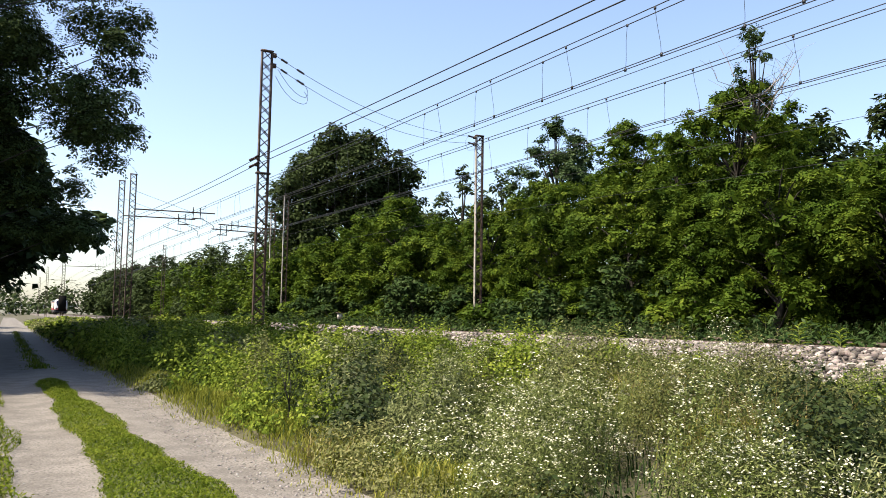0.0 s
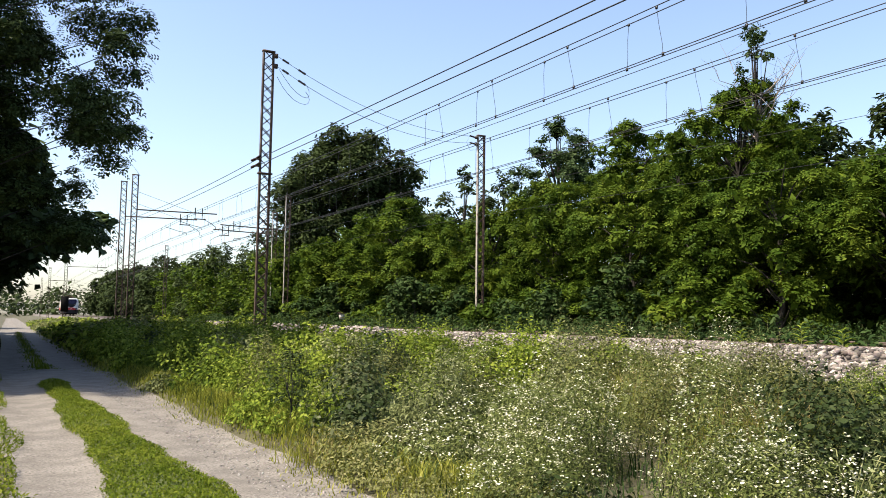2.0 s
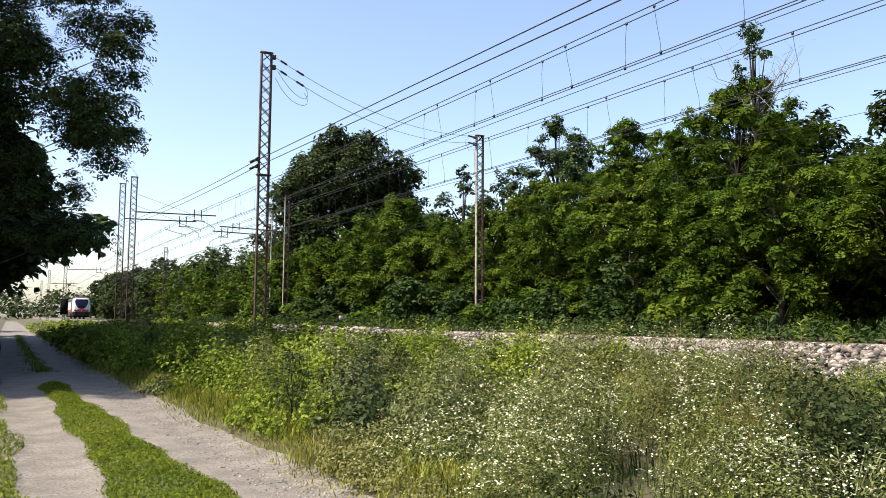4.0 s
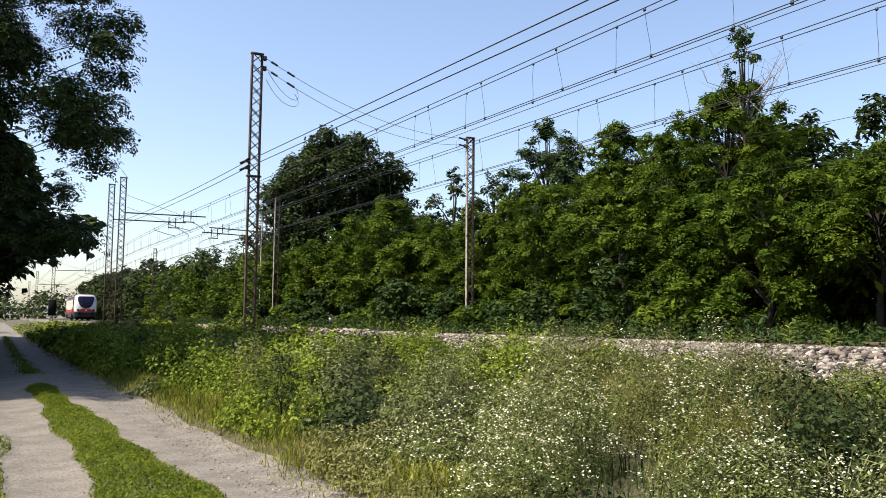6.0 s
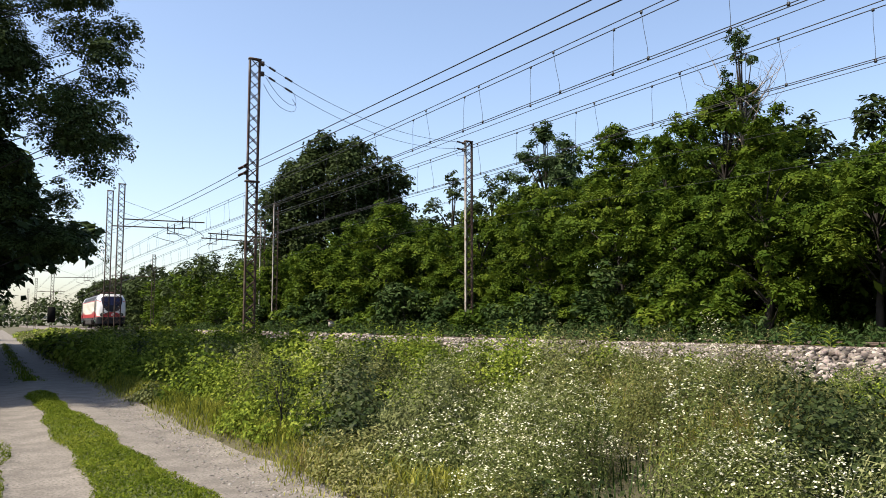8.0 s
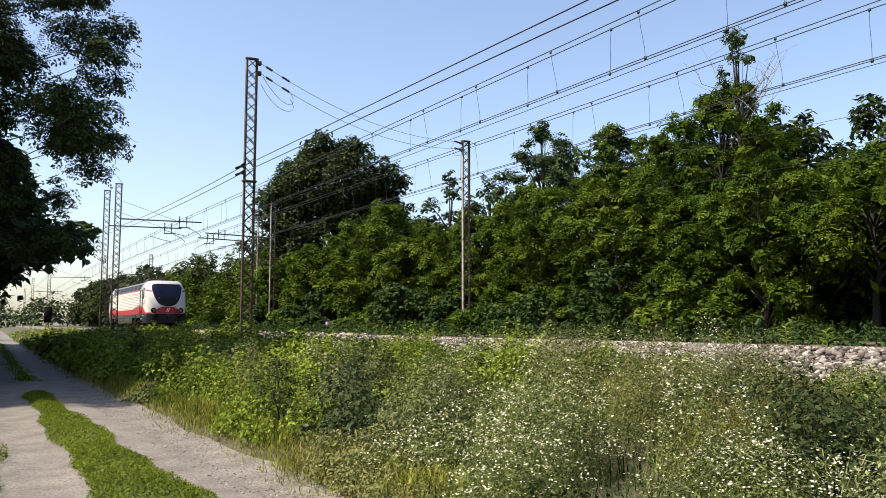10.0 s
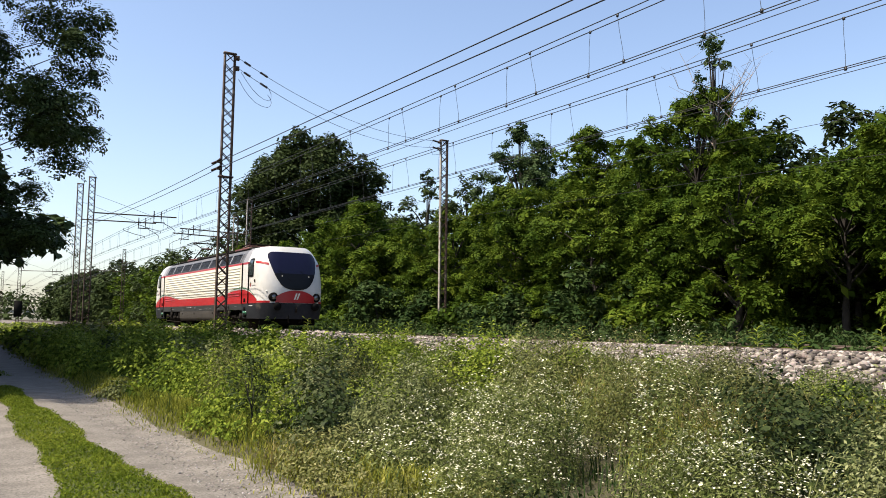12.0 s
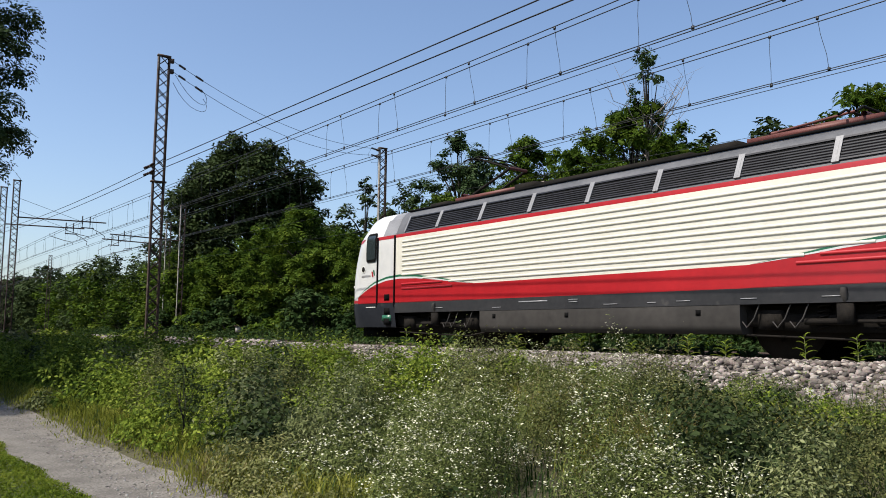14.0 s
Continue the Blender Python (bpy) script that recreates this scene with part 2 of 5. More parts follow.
# ---- trees ----
def leaves(soup, pos, nrm, size, mi=0, aspect=0.5, droop=0.2):
    """Folded rhombic leaves at pos, facing about nrm."""
    n = len(pos)
    d = rng.normal(size=(n, 3))
    nn = nrm / (np.linalg.norm(nrm, axis=1, keepdims=True) + 1e-9)
    d -= nn * (d * nn).sum(1, keepdims=True)
    d /= np.linalg.norm(d, axis=1, keepdims=True) + 1e-9
    d[:, 2] -= droop
    s = np.cross(nn, d)
    s /= np.linalg.norm(s, axis=1, keepdims=True) + 1e-9
    L = (size * rng.uniform(0.6, 1.3, n))[:, None] if np.ndim(size) else (size * rng.uniform(0.6, 1.3, n))[:, None]
    a, b = pos - d * L * 0.5, pos + d * L * 0.5
    m = pos + nn * L * 0.08
    c, e = m + s * L * aspect * 0.5, m - s * L * aspect * 0.5
    V = np.stack([a, c, b, e], 1).reshape(-1, 3)
    k = np.arange(n) * 4
    soup.add(V, np.stack([k, k + 1, k + 2, k + 3], 1), mi)


def fronds(soup, pos, nrm, size, pairs=3, mi=0, droop=0.25):
    """Feathery compound leaves: a spray of leaflets in pairs along an unseen rib, with one at the tip."""
    n = len(pos)
    nn = nrm / (np.linalg.norm(nrm, axis=1, keepdims=True) + 1e-9)
    d = rng.normal(size=(n, 3)) + nrm * (0.8, 0.8, 0.0)
    d -= nn * (d * nn).sum(1, keepdims=True)
    d /= np.linalg.norm(d, axis=1, keepdims=True) + 1e-9
    d[:, 2] -= droop
    s = np.cross(nn, d)
    s /= np.linalg.norm(s, axis=1, keepdims=True) + 1e-9
    L = (size * rng.uniform(0.7, 1.3, n))[:, None]
    leaf, wide = L * 0.40, L * 0.20
    spots = [(0.15 + 0.62 * k / max(1, pairs - 1), side) for k in range(pairs) for side in (-1, 1)] + [(0.85, 0)]
    for u, side in spots:
        root = pos + d * L * (u - 0.5) - np.array((0, 0, 1.0)) * L * 0.12 * u * u
        out = d * 0.45 + s * side if side else d
        out = out / np.linalg.norm(out, axis=1, keepdims=True)
        w = np.cross(nn, out) * wide * 0.5
        mid = root + out * leaf * 0.5 + nn * leaf * 0.05
        V = np.stack([root, mid + w, root + out * leaf, mid - w], 1).reshape(-1, 3)
        k = np.arange(n) * 4
        soup.add(V, np.stack([k, k + 1, k + 2, k + 3], 1), mi)


def crown_points(pads, per_m2, flat, seed):
    """Points on the shells of leafy lumps (x, y, z, radius, height), loose and ragged, with gaps between."""
    g = np.random.default_rng(seed)
    pos, nrm = [], []
    for x, y, z, r, h in pads:
        n = int(per_m2 * r * r * 4.0)
        u = g.normal(size=(n, 3))
        u /= np.linalg.norm(u, axis=1, keepdims=True)
        u[:, 2] = np.where(u[:, 2] < -0.45, -u[:, 2], u[:, 2])
        rad = g.uniform(0.35, 1.0, n) ** 0.4 * np.where(g.random(n) < 0.12, 1.2, 1.0)
        lump = 1 + 0.25 * np.sin(u[:, 0] * 5 + x * 3) * np.sin(u[:, 1] * 5 + y * 2) + 0.16 * np.sin(u[:, 0] * 11 + u[:, 2] * 9 + u[:, 1] * 13 + z)
        p = u * (rad * lump)[:, None] * (r, r, h)
        p[:, 2] -= flat * (p[:, 0] ** 2 + p[:, 1] ** 2) / r
        pos.append(p + (x, y, z))
        nrm.append(u * (0.6, 0.6, 0.7) + g.normal(size=(n, 3)) * 0.32 + (0, 0, 0.7))
    return np.concatenate(pos), np.concatenate(nrm)


def tree(name, at, height, spread, leafy, leaf, per_m2, seed, label, low=0.15, pads_n=26, pad=0.3, flat=0.25, aspect=0.5, round_top=0.6, group="", lean=(0, 0), wide=0.45, thick=(0.6, 0.9), feather=0, floor=0.25, core_leaf=0.34, limb=1.0):
    g = np.random.default_rng(seed)
    root = new(name)
    root.location = (at[0], at[1], float(ground_z(at[0], at[1])) if len(at) < 3 else at[2])
    tagged(root, label, "tree", group)
    t = Soup()
    trunk = [(0, 0, -0.2)]
    for k in range(1, 6):
        trunk.append((lean[0] * k / 5 + g.normal() * 0.1, lean[1] * k / 5 + g.normal() * 0.1, height * 0.62 * k / 5))
    r0 = 0.02 * height + 0.04 * min(1.0, (height / 6) ** 2)
    t.tube(trunk, [r0 * (1 - 0.17 * k) for k in range(6)], 7)
    pads = []
    for i in range(pads_n):
        fz = low + (1 - low) * ((i + 0.5) / pads_n) ** 0.85
        width = spread * max(0.15, (1 - ((fz - wide) / (0.62 if fz > wide else wide + 0.12)) ** 2)) ** round_top
        a = i * 2.399 + g.uniform(-0.4, 0.4)
        rr = width * g.uniform(0.45, 1.0) if fz < 0.9 else width * g.uniform(0, 0.5)
        r = spread * pad * g.uniform(0.6, 1.3) * (1.0 if fz < 0.85 else 0.7)
        c = (math.cos(a) * rr + lean[0] * fz, math.sin(a) * rr + lean[1] * fz, max(height * fz - r * 0.3, r * 0.35, floor))
        th_ = g.uniform(*thick)
        pads.append((*c, r * 0.75, r * 0.75 * th_))
        for j in range(4):
            o = Vector((g.normal(), g.normal(), g.normal() * 0.7 + 0.25)).normalized() * r * g.uniform(0.55, 0.95)
            if c[2] + o.z < floor:
                o.z = floor - c[2]
            r1 = r * g.uniform(0.34, 0.55)
            pads.append((c[0] + o.x, c[1] + o.y, c[2] + o.z, r1, r1 * th_))
        zt = max(0.3, c[2] - rr * 0.55 - 0.2)
        k = min(1.0, zt / (height * 0.62)) * 5
        k0 = int(min(4, k))
        b = Vector(trunk[k0]).lerp(Vector(trunk[k0 + 1]), k - k0)
        mid = b.lerp(Vector(c), 0.55) + Vector((0, 0, 0.25))
        if pads_n > 12:
            t.tube([b, mid, c], [r0 * 0.26 * limb, r0 * 0.15 * limb, r0 * 0.05 * limb], 4)
        else:
            part("branch", Soup().tube([b, mid, c], [r0 * 0.26, r0 * 0.15, r0 * 0.05], 4), M["bark"], root)
    part("trunk", t, M["bark"], root, smooth=True)
    cr = Soup()
    pos, nrm = crown_points(pads, per_m2, flat, seed + 1)
    if feather:
        fronds(cr, pos, nrm, leaf, feather)
        core = np.random.default_rng(seed + 2)
        for px, py, pz, r, hh in pads:          # dense older leaves inside each bough
            m_ = int(26 * r * r * feather * (0.34 / core_leaf) ** 1.4)
            u = core.normal(size=(m_, 3)) * (0.36 * r, 0.36 * r, 0.34 * hh)
            leaves(cr, u + (px, py, pz - 0.12 * hh), core.normal(size=(m_, 3)) + (0, 0, 0.8), core_leaf, aspect=0.6)
    else:
        leaves(cr, pos, nrm, leaf, aspect=aspect)
    part("crown", cr, M[leafy], root)
    return root



# ---- locomotive: local y runs to the rear, -y is the leading nose, z from rail top ----
M["ivory"] = mat("ivory_paint", (0.5, 0.485, 0.41), (0.59, 0.575, 0.5), 0.8, 0.38, fine=5)
M["white"] = mat("white_paint", (0.47, 0.48, 0.475), (0.56, 0.56, 0.545), 0.7, 0.25, fine=4)
M["red"] = mat("red_paint", (0.27, 0.009, 0.013), (0.35, 0.014, 0.018), 0.8, 0.35, fine=6)
M["green_paint"] = mat("green_paint", (0.012, 0.085, 0.045), (0.02, 0.12, 0.06), 1, 0.35)
M["grey"] = mat("grey_paint", (0.022, 0.023, 0.025), (0.038, 0.038, 0.040), 0.9, 0.45, fine=8, spot=(0.08, 0.075, 0.07), spot_scale=1.6, spot_edge=0.66)
M["dark_roof"] = mat("roof_paint", (0.06, 0.062, 0.066), (0.11, 0.11, 0.115), 1.2, 0.5, fine=8)
M["skirt"] = mat("dusty_grey_paint", (0.034, 0.032, 0.030), (0.058, 0.054, 0.050), 0.9, 0.6, fine=6)
M["apron"] = mat("dark_blue_grey_paint", (0.010, 0.012, 0.016), (0.020, 0.022, 0.027), 1.1, 0.5, fine=8, spot=(0.06, 0.056, 0.05), spot_scale=1.4, spot_edge=0.68)
M["black"] = mat("black_paint", (0.004, 0.004, 0.004), (0.009, 0.009, 0.009), 2, 0.8)
M["black"].node_tree.nodes["Principled BSDF"].inputs["Specular IOR Level"].default_value = 0.03
M["under"] = mat("grimy_steel", (0.005, 0.0045, 0.004), (0.018, 0.015, 0.012), 3, 0.9, 0.0, 0.3)
for nm_ in ("under", "skirt", "apron", "grey"):
    M[nm_].node_tree.nodes["Principled BSDF"].inputs["Specular IOR Level"].default_value = 0.15
M["louvre"] = mat("louvre_slats", (0.010, 0.010, 0.012), (0.026, 0.026, 0.030), 2, 0.4, 0.4)
M["frame_grey"] = mat("light_grey_frame", (0.16, 0.16, 0.165), (0.24, 0.24, 0.245), 2, 0.4)
M["panto"] = mat("red_brown_steel", (0.07, 0.02, 0.016), (0.13, 0.04, 0.032), 3, 0.6, 0.2)
M["mark"] = mat("pale_marking_and_glint", (0.5, 0.5, 0.46), (0.62, 0.62, 0.58), 6, 0.6)
m, n, l, b = nodes_of("tinted_glass")
b.inputs["Base Color"].default_value = (0.004, 0.004, 0.018, 1)
b.inputs["Roughness"].default_value, b.inputs["Specular IOR Level"].default_value = 0.08, 0.35
M["glass"] = m
m, n, l, b = nodes_of("cab_side_glass")
b.inputs["Base Color"].default_value = (0.022, 0.03, 0.032, 1)
b.inputs["Roughness"].default_value = 0.1
M["cab_glass"] = m
m, n, l, b = nodes_of("black_mask")
b.inputs["Base Color"].default_value = (0.003, 0.003, 0.004, 1)
b.inputs["Roughness"].default_value, b.inputs["Specular IOR Level"].default_value = 0.3, 0.2
M["mask"] = m
m, n, l, b = nodes_of("lamp_glass")
b.inputs["Base Color"].default_value = (0.16, 0.16, 0.155, 1)
b.inputs["Roughness"].default_value, b.inputs["Metallic"].default_value = 0.12, 0.7
M["lamp"] = m

NOSE0, NOSEL, NEXP = 8.55, 1.17, 3.2


def half_w(z):
    return float(np.interp(z, [0.2, 0.5, 0.9, 2.9, 3.0, 3.44, 3.56, 3.66, 3.72], [1.36, 1.44, 1.49, 1.49, 1.47, 1.27, 1.16, 1.0, 0.8]))


def rake(z):
    u = max(0.0, z - 1.75)
    return 0.10 * u + 0.165 * u * u + 0.12 * max(0.0, 1.0 - z)


def front_y(x, z):
    """Distance of the nose surface from the loco's middle at that width and height."""
    w = half_w(z)
    return NOSE0 - rake(z) + NOSEL * (max(0.0, 1 - (abs(x) / w) ** NEXP)) ** (1 / NEXP)


def side_x(y, z):
    q = (abs(y) - (NOSE0 - rake(z))) / NOSEL
    return half_w(z) * (1.0 if q <= 0 else max(0.0, 1 - q ** NEXP) ** (1 / NEXP))


loco = tagged(new("locomotive"), "white electric locomotive with red bands and dark windscreen on rails", "locomotive")
ZG, ZR = 1.11, 2.88


def side_panel(soup, y0, y1, zlo, zhi, sx, off=0.0, ny=2, nz=2):
    """A piece of the side's skin, from zlo(y) to zhi(y)."""
    lo = zlo if callable(zlo) else (lambda y: zlo)
    hi = zhi if callable(zhi) else (lambda y: zhi)
    P = [[(sx * (side_x(y, z) + off), y, z) for z in np.linspace(lo(y), hi(y), nz)] for y in np.linspace(y0, y1, ny)]
    grid(soup, P)


# body shell between the cabs
sh = Soup()
zs = [0.84, 1.11, 1.5, 2.88, 2.97, 3.0, 3.44, 3.56, 3.66, 3.72]
ring = [(-half_w(z), z) for z in zs] + [(half_w(z), z) for z in reversed(zs)]
P = [[(x, y, z) for x, z in ring] for y in (-7.0, -3, 0, 3, 7.0)]
mats_by = [0, 1, 2, 1, 3, 3, 3, 3, 3, 3]
for j in range(len(ring) - 1):
    k = j if j < 9 else (9 if j == 9 else 18 - j)
    grid(sh, [[row[j], row[j + 1]] for row in P], mats_by[min(k, 9)])
grid(sh, [[(-1.48, y, 0.84), (1.48, y, 0.84)] for y in (-7.0, 7.0)], 0)
part("body", sh, [M["grey"], M["red"], M["ivory"], M["dark_roof"]], loco, "ivory flanks, red bands and dark grey roof", weld=True)

# corrugations along both flanks
prof = [(0.0, -0.030), (0.016, -0.022), (0.022, 0.0), (0.016, 0.022), (0.0, 0.030)]


def rib_mesh(y0, y1, paint):
    q = Soup()
    grid(q, [[(dx, y, dz) for dx, dz in prof] for y in (y0, y0 + 0.02, y1 - 0.02, y1)])
    return q.mesh("rib", M[paint], True)


rib_me = {a: rib_mesh(-a, a, "ivory") for a in (4.6, 5.7, 6.66)}
red_rib = {a: rib_mesh(-a / 2, a / 2, "red") for a in (2.2, 1.8, 0.9)}
for sx in (-1, 1):
    for k in range(10):
        o = new("rib", rib_me[(4.6, 5.7)[k] if k < 2 else 6.66])
        o.parent, o.location, o.rotation_euler = loco, (sx * 1.49, 0, 1.60 + k * 0.128), (0, 0, 0 if sx > 0 else math.pi)
    for e in (-1, 1):
        for z, a, yc in ((1.48, 2.2, 5.56), (1.6, 1.8, 5.76)):
            o = new("rib", red_rib[a])
            o.parent, o.location, o.rotation_euler = loco, (sx * 1.497, e * yc, z), (0, 0, 0 if sx > 0 else math.pi)


# painted waves: red rising towards each cab, edged white and green
def wave(a, lift):
    """Height of the red edge at the distance a from the middle."""
    return float(np.interp(a, [3.6, 4.4, 5.2, 6.0, 6.8, 7.4, 8.0, 8.5, 8.9], [1.5, 1.57, 1.66, 1.73, 1.755, 1.73, 1.63, 1.47, 1.29])) + lift * float(np.interp(a, [3.6, 5.0, 6.8, 8.2, 8.9], [0.0, 0.6, 1.0, 0.8, 0.05]))


for sx in (-1, 1):
    for e in (-1, 1):
        w1, w2, w3 = Soup(), Soup(), Soup()
        y0, y1 = sorted((e * 3.65, e * 8.9))
        side_panel(w1, y0, y1, 1.12, lambda y: wave(abs(y), 0), sx, 0.006, 48, 3)
        side_panel(w2, y0, y1, lambda y: wave(abs(y), 0) , lambda y: wave(abs(y), 0.055), sx, 0.008, 48, 2)
        side_panel(w3, y0, y1, lambda y: wave(abs(y), 0.055), lambda y: wave(abs(y), 0.115), sx, 0.008, 48, 2)
        part("red_wave", w1, M["red"], loco)
        part("white_stripe", w2, M["white"], loco)
        part("green_stripe", w3, M["green_paint"], loco)

# louvred roof panels
edges = [-6.6, -5.14, -3.44, -1.72, 0.0, 1.72, 3.44, 5.14, 6.6]
for sx in (-1, 1):
    for a, bb in zip(edges, edges[1:]):
        fr = Soup()
        def lp(y, f, o):
            z = 3.02 + 0.40 * f
            return (sx * (half_w(z) + o), y, z + o * 0.4)
        fr2, top_sill, low_sill = Soup(), Soup(), Soup()
        for q, yy0, yy1, f0, f1 in ((fr, a - 0.01, a + 0.06, -0.05, 1.05), (fr2, bb - 0.06, bb - 0.012, -0.05, 1.05), (top_sill, a + 0.06, bb - 0.06, 0.92, 1.0), (low_sill, a + 0.06, bb - 0.06, 0.0, 0.07)):
            grid(q, [[lp(yy0, f0, 0.03), lp(yy0, f1, 0.03)], [lp(yy1, f0, 0.03), lp(yy1, f1, 0.03)]])
            grid(q, [[lp(yy0, f0, 0.03), lp(yy0, f0, 0.0)], [lp(yy1, f0, 0.03), lp(yy1, f0, 0.0)]])
        pan = part("louvre_panel", fr, M["frame_grey"], loco)
        part("divider", fr2, M["frame_grey"], pan)
        part("sill", top_sill, M["louvre"], pan)
        part("sill", low_sill, M["louvre"], pan)
        back = Soup()
        grid(back, [[lp(a + 0.06, 0.08, 0.006), lp(a + 0.06, 0.9, 0.006)], [lp(bb - 0.06, 0.08, 0.006), lp(bb - 0.06, 0.9, 0.006)]])
        part("backing", back, M["black"], pan)
        for k in range(6):
            f = 0.13 + k * 0.125
            sl = Soup()
            grid(sl, [[lp(a + 0.07, f, 0.012), lp(a + 0.07, f + 0.05, 0.026), lp(a + 0.07, f + 0.055, 0.008)], [lp(bb - 0.07, f, 0.012), lp(bb - 0.07, f + 0.05, 0.026), lp(bb - 0.07, f + 0.055, 0.008)]])
            part("slat", sl, M["louvre"], pan)

# roof line trim and low boxes
for sx in (-1, 1):
    part("roof_rail", Soup().tube([(sx * 1.1, -6.9, 3.64), (sx * 1.1, 6.9, 3.64)], 0.03, 6), M["black"], loco)
for y0, y1, h in ((-6.4, -5.6, 0.1), (-2.0, 2.0, 0.1), (2.3, 3.0, 0.16), (5.6, 6.4, 0.1), (-3.0, -2.4, 0.14)):
    part("roof_box", Soup().box((-0.75, y0, 3.70), (0.75, y1, 3.72 + h)), M["under"], loco)

# cabs at both ends
for e in (-1, 1):
    cs = Soup()
    zl = [0.45, 0.7, 0.95, 1.11, 1.12, 1.3, 1.5, 1.75, 2.0, 2.3, 2.6, 2.88, 2.97, 3.1, 3.25, 3.38, 3.46, 3.53, 3.58, 3.62, 3.64]
    th = np.linspace(0, 1, 25)
    rows = []
    for z in zl:
        r = [(-half_w(z), e * 7.0, z), (-half_w(z), e * (NOSE0 - rake(z) - 0.02), z)]
        for t in th:
            a = math.pi * t
            c, s_ = -math.cos(a), math.sin(a)
            x = half_w(z) * math.copysign(abs(c) ** (2 / NEXP), c)
            y = NOSE0 - rake(z) + NOSEL * s_ ** (2 / NEXP)
            r.append((x, e * y, z))
        r += [(half_w(z), e * (NOSE0 - rake(z) - 0.02), z), (half_w(z), e * 7.0, z)]
        rows.append(r)
    grid(cs, rows[:4], 1)
    grid(cs, rows[4:], 0)
    top = rows[-1]
    half = len(top) // 2
    grid(cs, [[top[i], top[len(top) - 1 - i]] for i in range(half)], 0)
    bot = rows[0]
    grid(cs, [[bot[i], bot[len(bot) - 1 - i]] for i in range(half)], 1)
    cab = part("cab", cs, [M["white"], M["apron"]], loco, "rounded white driving cab with dark grey apron", True)
    # dark roof transition and red line round the cab
    for sx in (-1, 1):
        q = Soup()
        side_panel(q, *sorted((e * 7.0, e * 7.62)), 2.98, 3.44, sx, 0.005, 3, 5)
        side_panel(q, *sorted((e * 7.0, e * 7.5)), 3.44, 3.63, sx, 0.005, 3, 4)
        part("roof_cheek", q, M["frame_grey"], cab)
        q = Soup()
        side_panel(q, *sorted((e * 7.0, e * 7.96)), 2.88, 2.97, sx, 0.006, 3, 2)
        part("red_line", q, M["red"], cab)
        q = Soup()
        P = []
        for t in np.linspace(0, 1, 18):
            zc = 2.925 - 0.10 * t * t
            x = 1.465 - 0.36 * max(0.0, (t - 0.1) / 0.9) ** 1.6
            P.append([(sx * (min(x, half_w(z)) + 0.006), e * (max(8.44, front_y(min(x, half_w(z) - 0.001), z)) + 0.006), z) for z in (zc - 0.05, zc + 0.045)])
        grid(q, P)
        part("red_line", q, M["red"], cab)
        q = Soup()
        P = []
        for t in np.linspace(0.0, 1.0, 16):
            x = float(np.interp(t, [0, 1], [1.488, 1.12]))
            P.append([(sx * (x + 0.006), e * (front_y(x, z) + 0.012), z) for z in (1.135, 1.22)])
        grid(q, P)
        part("red_line", q, M["red"], cab)
        # door seams, handrails, side window, porthole, steps
        for y in (7.0, 7.86):
            part("handrail", Soup().tube([(sx * 1.515, e * y, 1.12), (sx * 1.515, e * y, 2.95)], 0.022, 6), M["black"], cab)
            part("seam", Soup().box((min(sx * 1.482, sx * 1.497), e * (y + 0.05) - 0.012, 1.0), (max(sx * 1.482, sx * 1.497), e * (y + 0.05) + 0.012, 2.95)), M["black"], cab)
        q = Soup()
        yc = 8.20
        pts = []
        for k in range(28):
            a = 2 * math.pi * k / 28
            cx, sn = math.cos(a), math.sin(a)
            u = 0.235 * math.copysign(abs(cx) ** 0.25, cx)
            v = 0.37 * math.copysign(abs(sn) ** 0.25, sn)
            pts.append((u, v))
        for off, sc, mm, nm in ((0.022, 1.12, "black", "window_frame"), (0.032, 0.93, "cab_glass", "side_window")):
            q = Soup()
            P = [[(sx * (side_x(yc + u * sc * f, 2.70 + v * sc * f) + off), e * (yc + u * sc * f), 2.70 + v * sc * f) for u, v in pts + pts[:1]] for f in (0.01, 0.35, 0.7, 1.0)]
            grid(q, P)
            part(nm, q, M[mm], cab)
        for rr, off, mm, nm in ((0.11, 0.008, "mark", "porthole_rim"), (0.08, 0.014, "under", "porthole")):
            q = Soup()
            P = [[(sx * (side_x(8.62 + rr * f * math.cos(a), 2.1 + rr * f * math.sin(a)) + off), e * (8.62 + rr * f * math.cos(a)), 2.1 + rr * f * math.sin(a)) for a in np.linspace(0, 2 * math.pi, 17)] for f in (0.02, 0.5, 1)]
            grid(q, P)
            part(nm, q, M[mm], cab)
        # plain emblem and a bar where the operator's name stands
        for (u0, u1, z0, z1, mm) in ((8.0, 8.07, 1.9, 2.06, "green_paint"), (8.08, 8.15, 1.86, 2.02, "red")):
            q = Soup()
            grid(q, [[(sx * (side_x(y, z) + 0.006), e * (y + (z - z0) * 0.3), z) for z in (z0, z1)] for y in (u0, u1)])
            part("emblem", q, M[mm], cab)
        q = Soup()
        grid(q, [[(sx * (side_x(y, z) + 0.006), e * y, z) for z in (1.875, 1.925)] for y in np.linspace(8.24, 8.72, 7)])
        part("name_bar", q, M["frame_grey"], cab)
        for z0, mm in ((1.18, "black"), (0.80, "black"), (0.52, "black")):
            part("step_recess", Soup().box((min(sx * 1.40, sx * 1.505), min(e * 7.25, e * 7.5), z0), (max(sx * 1.40, sx * 1.505), max(e * 7.25, e * 7.5), z0 + 0.17)), M[mm], cab)
        part("step_plate", Soup().box((min(sx * 1.36, sx * 1.50), min(e * 7.2, e * 7.6), 0.62), (max(sx * 1.36, sx * 1.50), max(e * 7.2, e * 7.6), 0.78)), M["green_paint"], cab, "dull green step plate")
        q = Soup()
